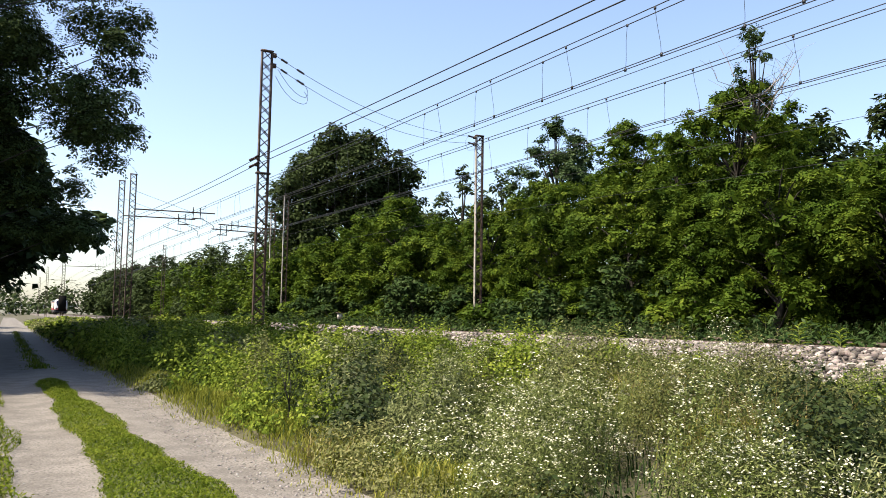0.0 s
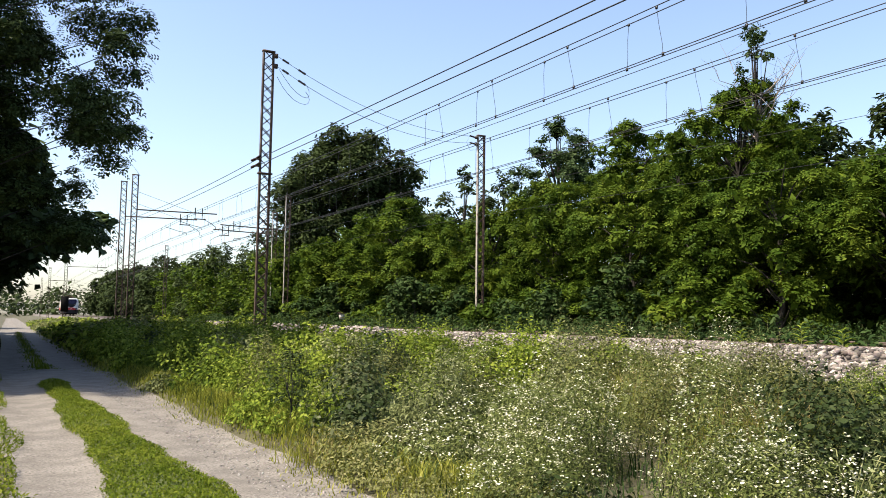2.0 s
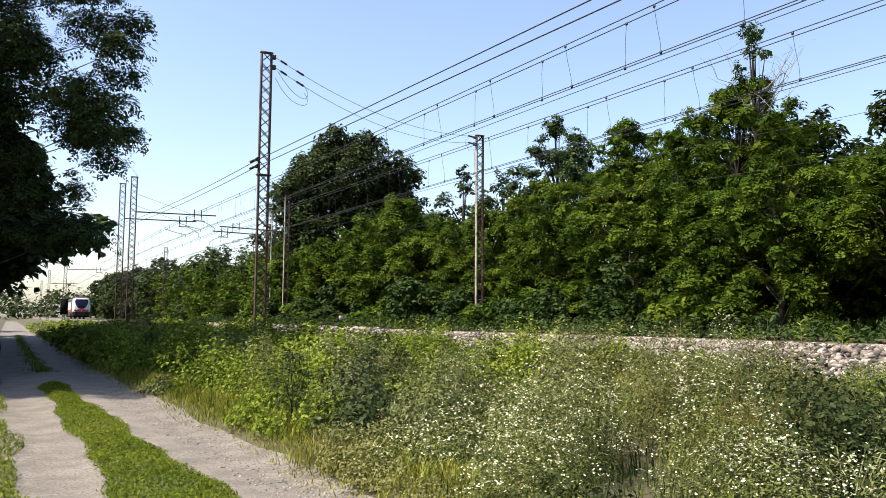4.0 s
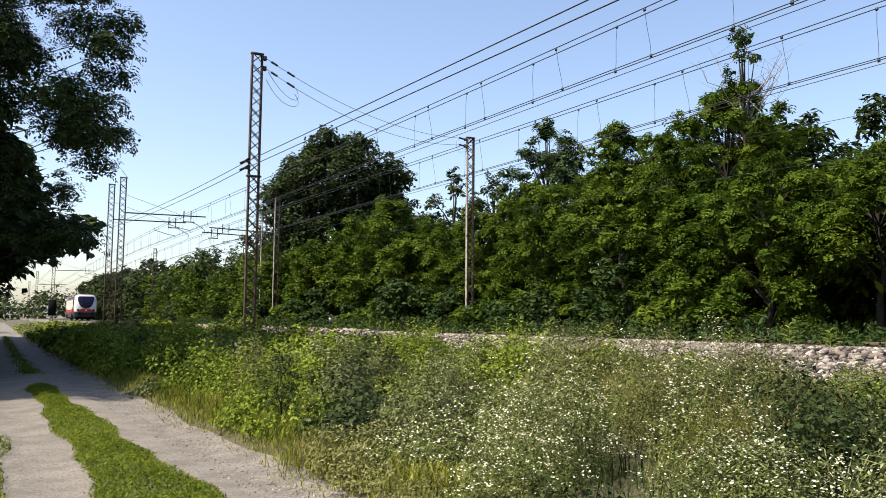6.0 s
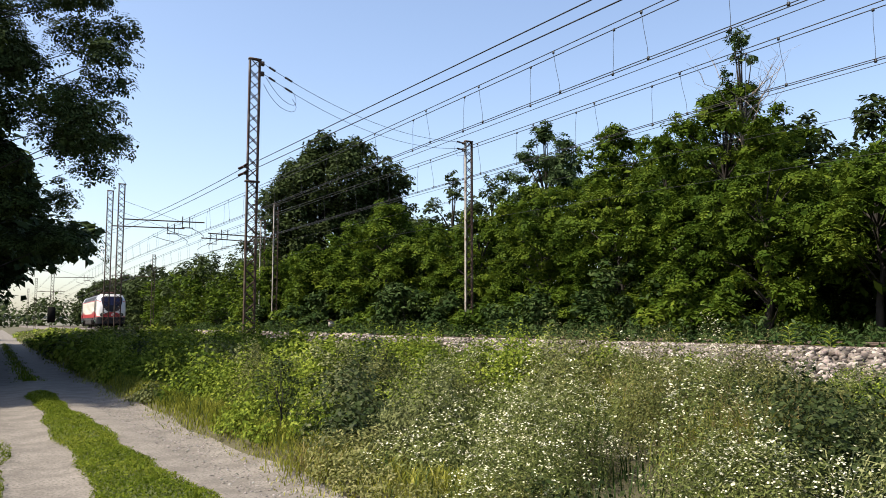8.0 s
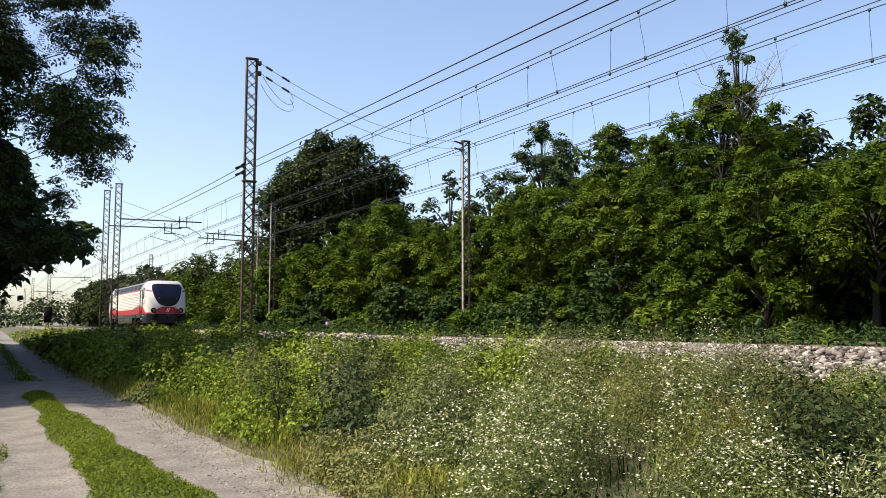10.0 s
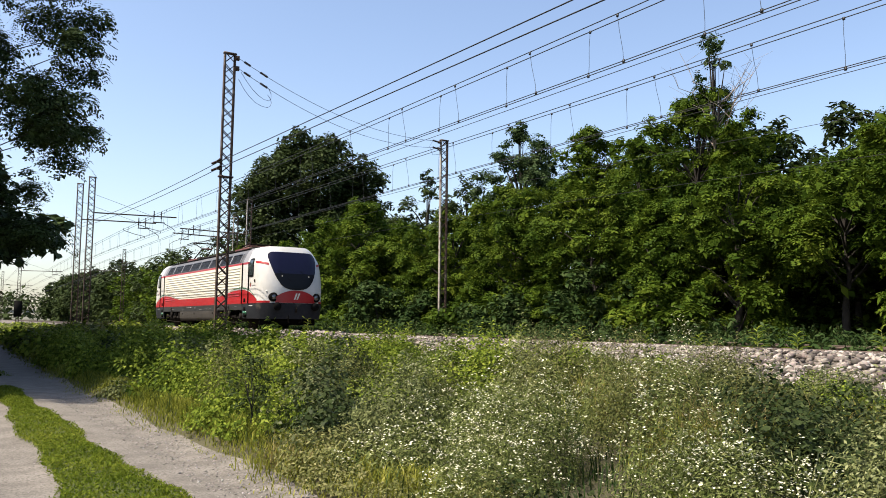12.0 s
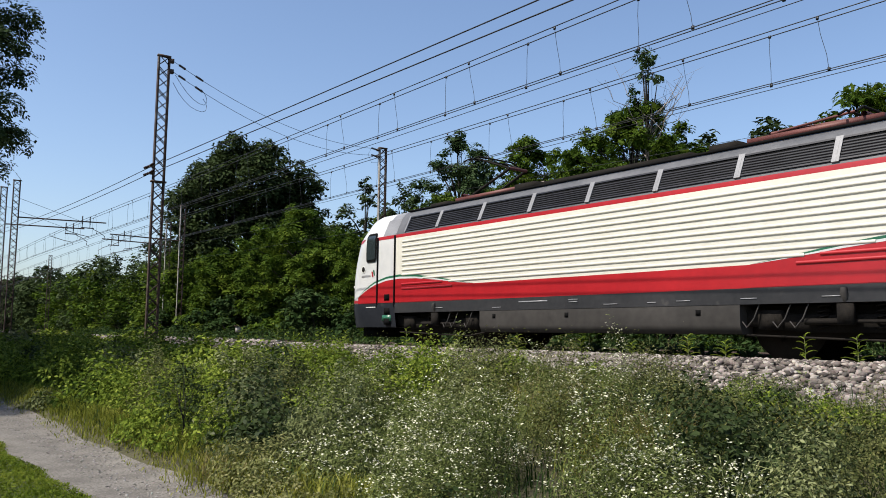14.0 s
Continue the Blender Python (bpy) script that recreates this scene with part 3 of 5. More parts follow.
        grid(q, [[(sx * (side_x(y, z) + 0.008), e * y, z) for z in (1.0, 1.02)] for y in (7.95, 8.45)])
        part("marking", q, M["mark"], cab)
    # windscreen: one dark rounded shape over the nose
    WZ = [1.70, 1.72, 1.78, 1.9, 2.1, 2.3, 2.5, 2.75, 3.0, 3.16, 3.28, 3.35, 3.39]
    WH = [0.05, 0.3, 0.49, 0.66, 0.8, 0.9, 0.97, 1.04, 1.09, 1.1, 1.06, 0.99, 0.9]
    q = Soup()
    grid(q, [[(x, e * (front_y(x, z) + 0.02), z) for x in np.linspace(-h, h, 41)] for z, h in zip(WZ, WH)])
    ws = part("windscreen", q, M["glass"], cab, "dark tinted curved windscreen", True)
    q = Soup()
    low = [(z, h) for z, h in zip(WZ, WH) if z < 2.4] + [(2.42, 0.94)]
    grid(q, [[(x, e * (front_y(x, z) + 0.025), z) for x in np.linspace(-h + 0.004, h - 0.004, 41)] for z, h in low])
    part("lower_mask", q, M["mask"], ws, "black mask under the windscreen glass", True)
    for x0, x1 in ((-0.25, -0.75), (0.75, 0.25)):
        part("wiper", Soup().tube([(x0, e * (front_y(x0, 2.1) + 0.03), 2.1), (x1, e * (front_y(x1, 2.55) + 0.03), 2.55)], 0.012, 4), M["black"], ws)
    # small pale boxes painted in for the glints on the wipers
    for x in (-0.62, 0.62):
        part("wiper_glint", Soup().box((x - 0.014, e * front_y(x, 2.28) - 0.02, 2.27), (x + 0.014, e * front_y(x, 2.28) + e * 0.04, 2.32)), M["mark"], ws)
    # red dome between the lamps
    q = Soup()
    P = []
    for x in np.linspace(-0.92, 0.92, 33):
        zt = 1.30 + 0.38 * max(0.0, 1 - (x / 0.95) ** 2) ** 0.7
        P.append([(x, e * (front_y(x, z) + 0.018), z) for z in np.linspace(1.14, zt, 5)])
    grid(q, P)
    part("red_nose_panel", q, M["red"], cab, "red domed panel between the headlights", True)
    q = Soup()
    for x0 in (-0.10, 0.02):
        grid(q, [[(x0 + dx + (z - 1.3) * 0.35, e * (front_y(x0, z) + 0.03), z) for z in (1.28, 1.42, 1.56)] for dx in (0.0, 0.07)])
    part("nose_emblem", q, M["mark"], cab)
    q = Soup()
    grid(q, [[(x, e * (front_y(x, z) + 0.03), z) for x in np.linspace(-1.38, 1.38, 61)] for z in (0.44, 0.7, 0.95, 1.13)])
    part("front_apron", q, M["apron"], cab, "black lower front apron", True)
    for sx in (-1, 1):
        x = sx * 0.98
        yl = front_y(x, 1.38)
        hl = part("headlight", Soup().tube([(x, e * (yl - 0.15), 1.38), (x, e * (yl + 0.02), 1.38), (x, e * (yl + 0.055), 1.38), (x, e * (yl + 0.04), 1.38), (x, e * (yl + 0.02), 1.38)], [0.2, 0.2, 0.18, 0.15, 0.01], 20), M["black"], cab, smooth=True)
        part("lens", Soup().tube([(x, e * (yl + 0.03), 1.38), (x, e * (yl + 0.06), 1.38), (x, e * (yl + 0.07), 1.38)], [0.13, 0.09, 0.004], 16), M["lamp"], hl, smooth=True)
        part("mirror", Soup().box((sx * 1.22 - 0.05, e * (front_y(1.2, 1.62) - 0.04) - 0.03, 1.6), (sx * 1.22 + 0.06, e * (front_y(1.2, 1.62) - 0.04) + 0.06, 1.66)), M["mark"], cab)
        bx = sx * 0.87
        bf = part("buffer", Soup().tube([(bx, e * 8.9, 0.98), (bx, e * 9.76, 0.98), (bx, e * 9.78, 0.98), (bx, e * 9.82, 0.98), (bx, e * 9.84, 0.98)], [0.09, 0.09, 0.18, 0.18, 0.02], 14), M["black"], cab, smooth=True)
        part("number_bar", Soup().box((sx * 0.45 - 0.2, min(e * 9.58, e * 9.63), 0.62), (sx * 0.45 + 0.2, max(e * 9.58, e * 9.63), 0.70)), M["mark"], cab)
        part("hose", Soup().tube([(sx * 0.3, e * 9.51, 0.85), (sx * 0.32, e * 9.68, 0.6), (sx * 0.3, e * 9.66, 0.35), (sx * 0.22, e * 9.56, 0.3)], 0.03, 6), M["under"], cab)
    part("coupler", Soup().tube([(0, e * 9.36, 0.95), (0, e * 9.76, 0.95), (0, e * 9.84, 0.85), (0, e * 9.76, 0.75)], 0.05, 8), M["under"], cab)
    part("snow_guard", Soup().box((-1.25, min(e * 8.6, e * 8.95), 0.18), (1.25, max(e * 8.6, e * 8.95), 0.5)), M["black"], cab)

# side skirts between the bogies, markings, pipes
for sx in (-1, 1):
    q = Soup()
    xa, xb = (1.30, 1.475)
    for y in (0,):
        P = [[(sx * x, yy, z) for x, z in ((1.475, 0.86), (1.475, 0.5), (1.42, 0.34), (1.25, 0.34))] for yy in (-3.42, 3.42)]
        grid(q, P)
        for yy in (-3.42, 3.42):
            q.add([(sx * 1.475, yy, 0.86), (sx * 1.475, yy, 0.5), (sx * 1.42, yy, 0.34), (sx * 1.0, yy, 0.34), (sx * 1.0, yy, 0.86)], [(0, 1, 2, 3, 4)])
    box = part("equipment_case", q, M["skirt"], loco, "dusty grey equipment case under the floor")
    part("seam", Soup().box((min(sx * 1.47, sx * 1.482), -3.42, 0.85), (max(sx * 1.47, sx * 1.482), 3.42, 0.865)), M["black"], box)
    for y in (-2.6, 0.6, 2.9):
        part("latch", Soup().box((min(sx * 1.47, sx * 1.485), y - 0.05, 0.66), (max(sx * 1.47, sx * 1.485), y + 0.05, 0.76)), M["black"], box)
    for y, w_, z in ((1.6, 0.9, 1.0), (0.4, 0.28, 1.02), (-0.6, 0.35, 0.9), (-1.6, 0.2, 0.91), (2.8, 0.3, 0.9), (-2.3, 0.3, 0.92), (-3.6, 0.3, 0.93), (-5.0, 0.3, 0.93), (5.0, 0.3, 0.93), (-6.2, 0.35, 1.0), (0.4, 0.24, 0.97)):
        part("marking", Soup().box((min(sx * 1.489, sx * 1.494), y - w_ / 2, z), (max(sx * 1.489, sx * 1.494), y + w_ / 2, z + 0.03 if w_ > 0.5 else z + 0.016)), M["frame_grey"], loco)
    for y in (-5.2, 5.2):
        fi = part("filler", Soup().box((min(sx * 1.40, sx * 1.50), y - 0.12, 0.5), (max(sx * 1.40, sx * 1.50), y + 0.12, 0.82)), M["under"], loco)
        part("cap", Soup().tube([(sx * 1.44, y, 0.86), (sx * 1.51, y, 0.98), (sx * 1.5, y, 1.06)], [0.05, 0.06, 0.05], 8), M["skirt"], fi)
    for y in (-3.75, -4.3, 3.75, 4.3, 4.6, -4.6):
        part("cable", Soup().tube([(sx * 1.42, y, 0.84), (sx * 1.46, y + 0.08, 0.6), (sx * 1.45, y + 0.22, 0.45), (sx * 1.42, y + 0.32, 0.55)], 0.013, 6), M["skirt"], loco)

part("underframe", Soup().box((-1.24, -3.4, 0.36), (1.24, 3.4, 0.83)), M["under"], loco)
WHEELS = []
for e in (-1, 1):
    bo = new("bogie")
    bo.parent = loco
    bo.location = (0, e * 5.2, 0)
    tagged(bo, "grimy two-axle bogie")
    for sx in (-1, 1):
        q = Soup()
        P = [[(sx * x, y, z) for x, z in ((1.12, 0.5), (1.26, 0.5), (1.26, 0.78), (1.12, 0.78), (1.12, 0.5))] for y in (-2.0, -0.8, 0.8, 2.0)]
        for i, dz in ((1, -0.12), (2, -0.12)):
            P[i] = [(x, y, z + dz) for x, y, z in P[i]]
        grid(q, P)
        part("side_frame", q, M["under"], bo)
        for wy in (-1.32, 1.32):
            ab = part("axle_box", Soup().box((min(sx * 1.1, sx * 1.36), wy - 0.2, 0.42), (max(sx * 1.1, sx * 1.36), wy + 0.2, 0.74)), M["under"], bo)
            part("cover", Soup().tube([(sx * 1.34, wy, 0.56), (sx * 1.39, wy, 0.56), (sx * 1.395, wy, 0.56)], [0.13, 0.12, 0.01], 12), M["under"], ab)
        for wy in (-0.45, 0.45):
            pts = [(sx * 1.22 + 0.09 * math.cos(a), wy + 0.09 * math.sin(a), 0.42 + 0.42 * a / 31.4) for a in np.linspace(0, 31.4, 60)]
            part("spring", Soup().tube(pts, 0.018, 4), M["under"], bo)
        part("damper", Soup().tube([(sx * 1.36, -0.75, 0.55), (sx * 1.36, 0.1, 0.55), (sx * 1.36, 0.12, 0.55), (sx * 1.36, 0.7, 0.55)], [0.03, 0.03, 0.05, 0.05], 8), M["under"], bo)
        part("brake_pipe", Soup().tube([(sx * 1.3, -1.9, 0.35), (sx * 1.32, -1.2, 0.25), (sx * 1.32, 0.2, 0.28), (sx * 1.3, 1.8, 0.33)], 0.02, 5), M["under"], bo)
    part("crossbeam", Soup().box((-1.1, -1.9, 0.3), (1.1, 1.9, 0.82)), M["under"], bo)
    for wy in (-1.32, 1.32):
        q = Soup()
        q.tube([(-0.9, 0, 0), (0.9, 0, 0)], 0.09, 10)
        for sx in (-1, 1):
            q.tube([(sx * 0.68, 0, 0), (sx * 0.685, 0, 0), (sx * 0.72, 0, 0), (sx * 0.73, 0, 0), (sx * 0.82, 0, 0), (sx * 0.83, 0, 0)], [0.05, 0.65, 0.65, 0.62, 0.61, 0.05], 28)
            for k in range(5):
                a = 2 * math.pi * k / 5
                q.tube([(sx * 0.83, 0.3 * math.cos(a), 0.3 * math.sin(a)), (sx * 0.85, 0.3 * math.cos(a), 0.3 * math.sin(a))], [0.06, 0.02], 8)
        w_ = part("wheelset", q, M["under"], bo, "two steel wheels on one axle", True)
        w_.location = (0, wy, 0.52)
        WHEELS.append(w_)

# pantographs, folded on the roof
for e in (-1, 1):
    pg = new("pantograph")
    pg.parent = loco
    pg.location = (0, e * 4.3, 3.72)
    tagged(pg, "folded red-brown pantograph")
    for sx in (-0.55, 0.55):
        part("base_rail", Soup().box((sx - 0.05, -1.2, 0.06), (sx + 0.05, 1.2, 0.16)), M["panto"], pg)
        for y in (-0.9, 0.9):
            part("insulator", Soup().tube([(sx, y, -0.02), (sx, y, 0.0), (sx, y, 0.03), (sx, y, 0.06)], [0.09, 0.07, 0.09, 0.07], 10), M["insulator"], pg)
        lift = 1.0 if e > 0 else 0.0
        knee, bow = Vector((sx * 0.5, -e * (0.9 - 0.3 * lift), 0.26 + 0.48 * lift)), Vector((sx * 0.9, e * (0.75 - 0.35 * lift), 0.3 + 0.82 * lift))
        part("lower_arm", Soup().tube([(sx * 0.6, e * 0.9, 0.2), knee], 0.035, 8), M["panto"] if e < 0 else M["under"], pg)
        part("upper_arm", Soup().tube([knee, bow], 0.025, 8), M["panto"] if e < 0 else M["under"], pg)
    part("cross_tube", Soup().tube([(-0.6, e * 0.9, 0.2), (0.6, e * 0.9, 0.2)], 0.05, 8), M["panto"], pg)
    part("cross_tube", Soup().tube([(-0.3, knee.y, knee.z), (0.3, knee.y, knee.z)], 0.04, 8), M["panto"], pg)
    for dy in (-0.14, 0.14):
        part("collector_bar", Soup().tube([(-0.85, bow.y + dy, bow.z - 0.1), (-0.6, bow.y + dy, bow.z + 0.02), (0.6, bow.y + dy, bow.z + 0.02), (0.85, bow.y + dy, bow.z - 0.1)], 0.022, 6), M["under"], pg)
    part("horn", Soup().tube([(0.2, -e * 0.4, 0.3), (0.45, -e * 1.1, 0.42)], 0.02, 6), M["twig"], pg)

# ---- rails and sleepers ----
M["rail"] = mat("rail_steel", (0.035, 0.022, 0.016), (0.09, 0.06, 0.045), 2, 0.6, 0.3)
M["concrete"] = mat("concrete", (0.28, 0.26, 0.23), (0.42, 0.40, 0.36), 3, 0.9, bump=0.3)
yr = np.concatenate([np.arange(-30, 60, 6), np.arange(60, 400, 8)])
rp = [(-0.07, 0), (-0.07, 0.02), (-0.012, 0.035), (-0.012, 0.11), (-0.035, 0.12), (-0.035, 0.16), (0.035, 0.16), (0.035, 0.12), (0.012, 0.11), (0.012, 0.035), (0.07, 0.02), (0.07, 0)]
sl = Soup().box((-1.2, -0.13, -0.17), (1.2, 0.13, 0.0))
sl_me = sl.mesh("sleeper", M["concrete"])
for cx in (TRACK, TRACK2):
    tr = tagged(new("railway_track"), "rusty steel rails on concrete sleepers bedded in ballast", "railway track", "pair of tracks")
    for dx in (-0.75, 0.75):
        q = Soup()
        grid(q, [[(cx + dx + float(bend(y)) + a, y, RAIL - 0.16 + h) for a, h in rp] for y in yr])
        part("rail", q, M["rail"], tr)
    for k in range(115):
        y = -10 + 0.62 * k
        o = new("sleeper", sl_me)
        o.parent, o.location = tr, (cx + float(bend(y)), y, RAIL - 0.155)

# ---- lattice masts ----
def mast(x, y, top, pale=False, label="rusty lattice steel catenary mast beside the track", height=11.4):
    root = tagged(new("catenary_mast"), label, "mast", "catenary masts")
    root.location = (x, y, top - height)
    steel = M["pale_steel"] if pale else M["rust"]
    for sx in (-1, 1):
        q = Soup()
        c = [(0.0, -0.07), (0.06, -0.07), (0.06, -0.058), (0.012, -0.058), (0.012, 0.058), (0.06, 0.058), (0.06, 0.07), (0.0, 0.07), (0.0, -0.07)]
        grid(q, [[(sx * (0.22 - a), b_, z) for a, b_ in c] for z in (-0.6, height * 0.5, height)])
        # on pale masts the left leg carries the sun in its colour
        part("leg", q, M["pale_steel"] if pale and sx < 0 else M["rust"], root)
    n = int(height / 0.42)
    dz = height / n
    for flip in (0, 1):
        q = Soup()
        ya, yb_ = (-0.076, -0.066) if not flip else (0.066, 0.076)
        q.add([(-0.2, ya, 0.0), (-0.2, ya, 0.045), (0.2, ya, dz), (0.2, ya, dz - 0.045), (-0.2, yb_, 0.0), (-0.2, yb_, 0.045), (0.2, yb_, dz), (0.2, yb_, dz - 0.045)],
              [(0, 1, 2, 3), (4, 7, 6, 5), (0, 3, 7, 4), (1, 5, 6, 2)])
        me = q.mesh("lattice_bar", M["rust"])
        q2 = Soup()
        q2.add([(-a, b_, c_) for s_ in q.v for a, b_, c_ in s_], np.concatenate(q.f)[:, ::-1])
        me2 = q2.mesh("lattice_bar", M["rust"])
        for k in range(n):
            o = new("lattice_bar", me if (k + flip) % 2 else me2)
            o.parent, o.location = root, (0, 0, k * dz)
            if not flip:
                o = new("lattice_bar", me2 if (k + flip) % 2 else me)
                o.parent, o.location = root, (0, 0.012, k * dz)
    part("cap_plate", Soup().box((-0.24, -0.08, height - 0.05), (0.24, 0.08, height + 0.01)), M["rust"], root)
    return root


def string_insulator(parent, p, q_):
    """A string of porcelain bells from p to q_, in the mast's space."""
    p, q_ = Vector(p), Vector(q_)
    pts, rad = [], []
    for k in range(13):
        pts.append(p.lerp(q_, k / 12))
        rad.append(0.05 if k % 2 else 0.025)
    part("insulator", Soup().tube(pts, rad, 8), M["insulator"], parent)


tall = mast(NEAR_ROW, 29.4, 11.62, False, "tall rusty lattice mast with feeder insulators among the weeds")
nf1 = mast(NEAR_ROW + float(bend(58.6)), 58.6, 11.2)
nf2 = mast(NEAR_ROW - 0.1 + float(bend(63)), 63.0, 11.35)
p2 = mast(FAR_ROW, 34.2, 10.9, True, "weathered lattice mast with its sunlit flank painted pale across the tracks")
fp1 = mast(FAR_ROW, 63.3, 11.4, True, "slender weathered lattice mast, sunlit flank painted pale, before the trees across the tracks")
fp2 = mast(FAR_ROW, 66.6, 10.4, True, "slender weathered lattice mast, sunlit flank painted pale, before the trees across the tracks")
f3 = mast(FAR_ROW + float(bend(120)), 120, 11.5)
f4 = mast(FAR_ROW + float(bend(170)), 170, 11.2)
n3 = mast(NEAR_ROW + 0.2 + float(bend(128)), 128, 11.0)
n4 = mast(NEAR_ROW + float(bend(185)), 185, 11.0)
n5 = mast(NEAR_ROW + float(bend(240)), 240, 11.0)
h = 11.4
for z in (7.42 - 0.22, 7.16 - 0.22):
    part("bracket", Soup().box((-0.34, -0.05, z - 0.05), (-0.2, 0.05, z + 0.05)), M["rust"], tall)
    for dy in (-1, 1):
        string_insulator(tall, (-0.33, 0.06 * dy, z), (-0.36, 0.55 * dy, z))
for z in (h - 0.15, h - 0.55):
    part("bracket", Soup().box((0.2, -0.06, z - 0.08), (0.36, 0.06, z + 0.08)), M["rust"], tall)
part("clamp", Soup().box((-0.27, -0.1, 6.62), (0.27, 0.1, 6.68)), M["rust"], tall)
for m_ in (p2,):
    for z in (h - 0.15, h - 0.5):
        part("bracket", Soup().box((-0.36, -0.06, z - 0.06), (-0.2, 0.06, z + 0.06)), M["rust"], m_)
        string_insulator(m_, (-0.36, 0, z), (-0.75, -0.1, z + 0.02))
part("signal_box", Soup().box((-0.5, -0.5, 2.2), (0.5, -0.15, 4.4)), M["black"], n3, "dark cabinet fixed to the mast")


def cantilever(m_, z, reach, track_dx, sx=1):
    """A horizontal bracket with post insulators and a registration arm, in the mast's space."""
    part("bracket_arm", Soup().tube([(sx * 0.2, 0, z), (sx * reach, 0, z + 0.1)], 0.045, 8), M["rust"], m_)
    part("tie_rod", Soup().tube([(sx * 0.2, 0, z + 1.25), (sx * (track_dx - 0.5), 0, z + 0.12)], 0.012, 5), M["wire"], m_)
    for dx in (-0.25, 0.25):
        string_insulator(m_, (sx * (track_dx + dx), 0, z + 0.45), (sx * (track_dx + dx), 0, z - 0.1))
        part("pin", Soup().tube([(sx * (track_dx + dx), 0, z - 0.1), (sx * (track_dx + dx), 0, z - 0.35)], 0.025, 6), M["rust"], m_)
    part("yoke", Soup().tube([(sx * (track_dx - 0.3), 0, z - 0.35), (sx * (track_dx + 0.5), 0, z - 0.35)], 0.04, 6), M["rust"], m_)
    part("registration_arm", Soup().tube([(sx * (track_dx - 1.3), 0, z - 0.42), (sx * (track_dx - 1.3), 0, z - 0.6), (sx * (track_dx - 0.4), 0, z - 0.85), (sx * (track_dx + 0.2), 0, z - 0.95), (sx * (track_dx + 0.25), 0, z - 1.1)], 0.022, 6), M["rust"], m_)
    part("registration_arm", Soup().tube([(sx * (track_dx + 0.45), 0, z - 0.4), (sx * (track_dx + 0.9), 0, z - 0.6), (sx * (track_dx + 1.25), 0, z - 0.85), (sx * (track_dx + 1.2), 0, z - 1.1)], 0.022, 6), M["rust"], m_)


cantilever(nf1, 8.76 - (11.2 - h), 5.7, 4.4)
cantilever(nf2, 8.75 - (11.35 - h), 5.4, 4.4)
cantilever(fp1, 8.55 - (11.4 - h), 5.5, 4.2, -1)
cantilever(fp2, 8.5 - (10.4 - h), 5.2, 4.2, -1)
cantilever(n3, 8.3 - (11.0 - h), 5.5, 4.4)
cantilever(f3, 8.3 - (11.5 - h), 5.5, 4.2, -1)
cantilever(n4, 8.3 - (11.0 - h), 5.5, 4.4)

# ---- wires ----
def wire(name, pts, r, label, parent=None):
    ob = part(name, Soup().tube(pts, r, 5), M["wire"], parent)
    if not parent:
        tagged(ob, label, "wire")
    return ob


def heights(y, sup, at, sag):
    """Height along a span hung between supports."""
    i = max(0, min(len(sup) - 2, int(np.searchsorted(sup, y)) - 1))
    u = (y - sup[i]) / (sup[i + 1] - sup[i])
    return at - sag * 4 * u * (1 - u)


SUP = [-2.0, 61.0, 126.0, 186.0, 245.0, 300.0]
ywire = np.concatenate([np.arange(-2, 61, 3.0), np.arange(61, 300, 8)])
for nm, cx, zc, zm in (("near", TRACK, 7.74, 9.0), ("far", TRACK2, 7.56, 8.9)):
    cat_ = tagged(new("overhead_line"), "contact wires hung by droppers from carrier cables over the track", "overhead wire", "overhead lines")
    for dx in (-0.07, 0.07):
        wire("contact_wire", [(cx + dx + float(bend(y)), y, zc + 0.03 * math.sin(y * 0.1)) for y in ywire], 0.012, "", cat_)
    wire("contact_wire", [(cx + 0.32 + float(bend(y)), y, zc - 0.015 + 0.02 * math.sin(y * 0.17)) for y in ywire], 0.0095, "", cat_)
    for dx, dz in ((-0.12, 0.03), (0.12, 0.0)):
        wire("carrier_cable", [(cx + dx + float(bend(y)), y, heights(y, SUP, zm + dz, 0.1)) for y in ywire], 0.0135, "", cat_)
    k = 0
    y = 4.1 if nm == "near" else 3.4
    while y < 120:
        zt = heights(y, SUP, zm, 0.1)
        xb = cx + float(bend(y))
        lean = (0.03, 0.14, -0.02, 0.2)[k % 4]
        sgn = -0.12 if k % 2 else 0.12
        wire("dropper", [(xb + sgn, y + lean, zt), (xb + sgn * 0.7, y + lean * 0.8, zt - 0.4), (xb + 0.02 + sgn * 0.6, y + lean * 0.25, zt - 0.9), (xb + sgn * 0.58, y, zc)], 0.006, "", cat_)
        part("clip", Soup().box((xb + sgn - 0.015, y + lean - 0.03, zt - 0.05), (xb + sgn + 0.015, y + lean + 0.03, zt + 0.02)), M["wire"], cat_)
        part("clip", Soup().box((xb + sgn * 0.58 - 0.015, y - 0.03, zc - 0.02), (xb + sgn * 0.58 + 0.015, y + 0.03, zc + 0.06)), M["wire"], cat_)
        y += (2.25, 1.35, 1.9, 1.5)[k % 4] * (1.15 if y > 25 else 1.0)
        k += 1
for z in (7.36, 7.12):
    wire("feeder_cable", [(NEAR_ROW - 0.36 + float(bend(y)), y, z - 0.58 * ((29.4 - y) / 29.4) ** 1.0 * (y < 29.4) - 0.25 * max(0, 4 * ((y - 29.4) / 33.6) * (1 - (y - 29.4) / 33.6)) * (29.4 < y < 63) + (0.9 * min(1, max(0, (y - 29.4) / 33.6)))) for y in list(np.arange(-4, 29.4, 4)) + [29.4] + list(np.arange(33, 63, 4)) + list(np.arange(63, 250, 12))], 0.0135, "dark feeder cable strung along the mast row")
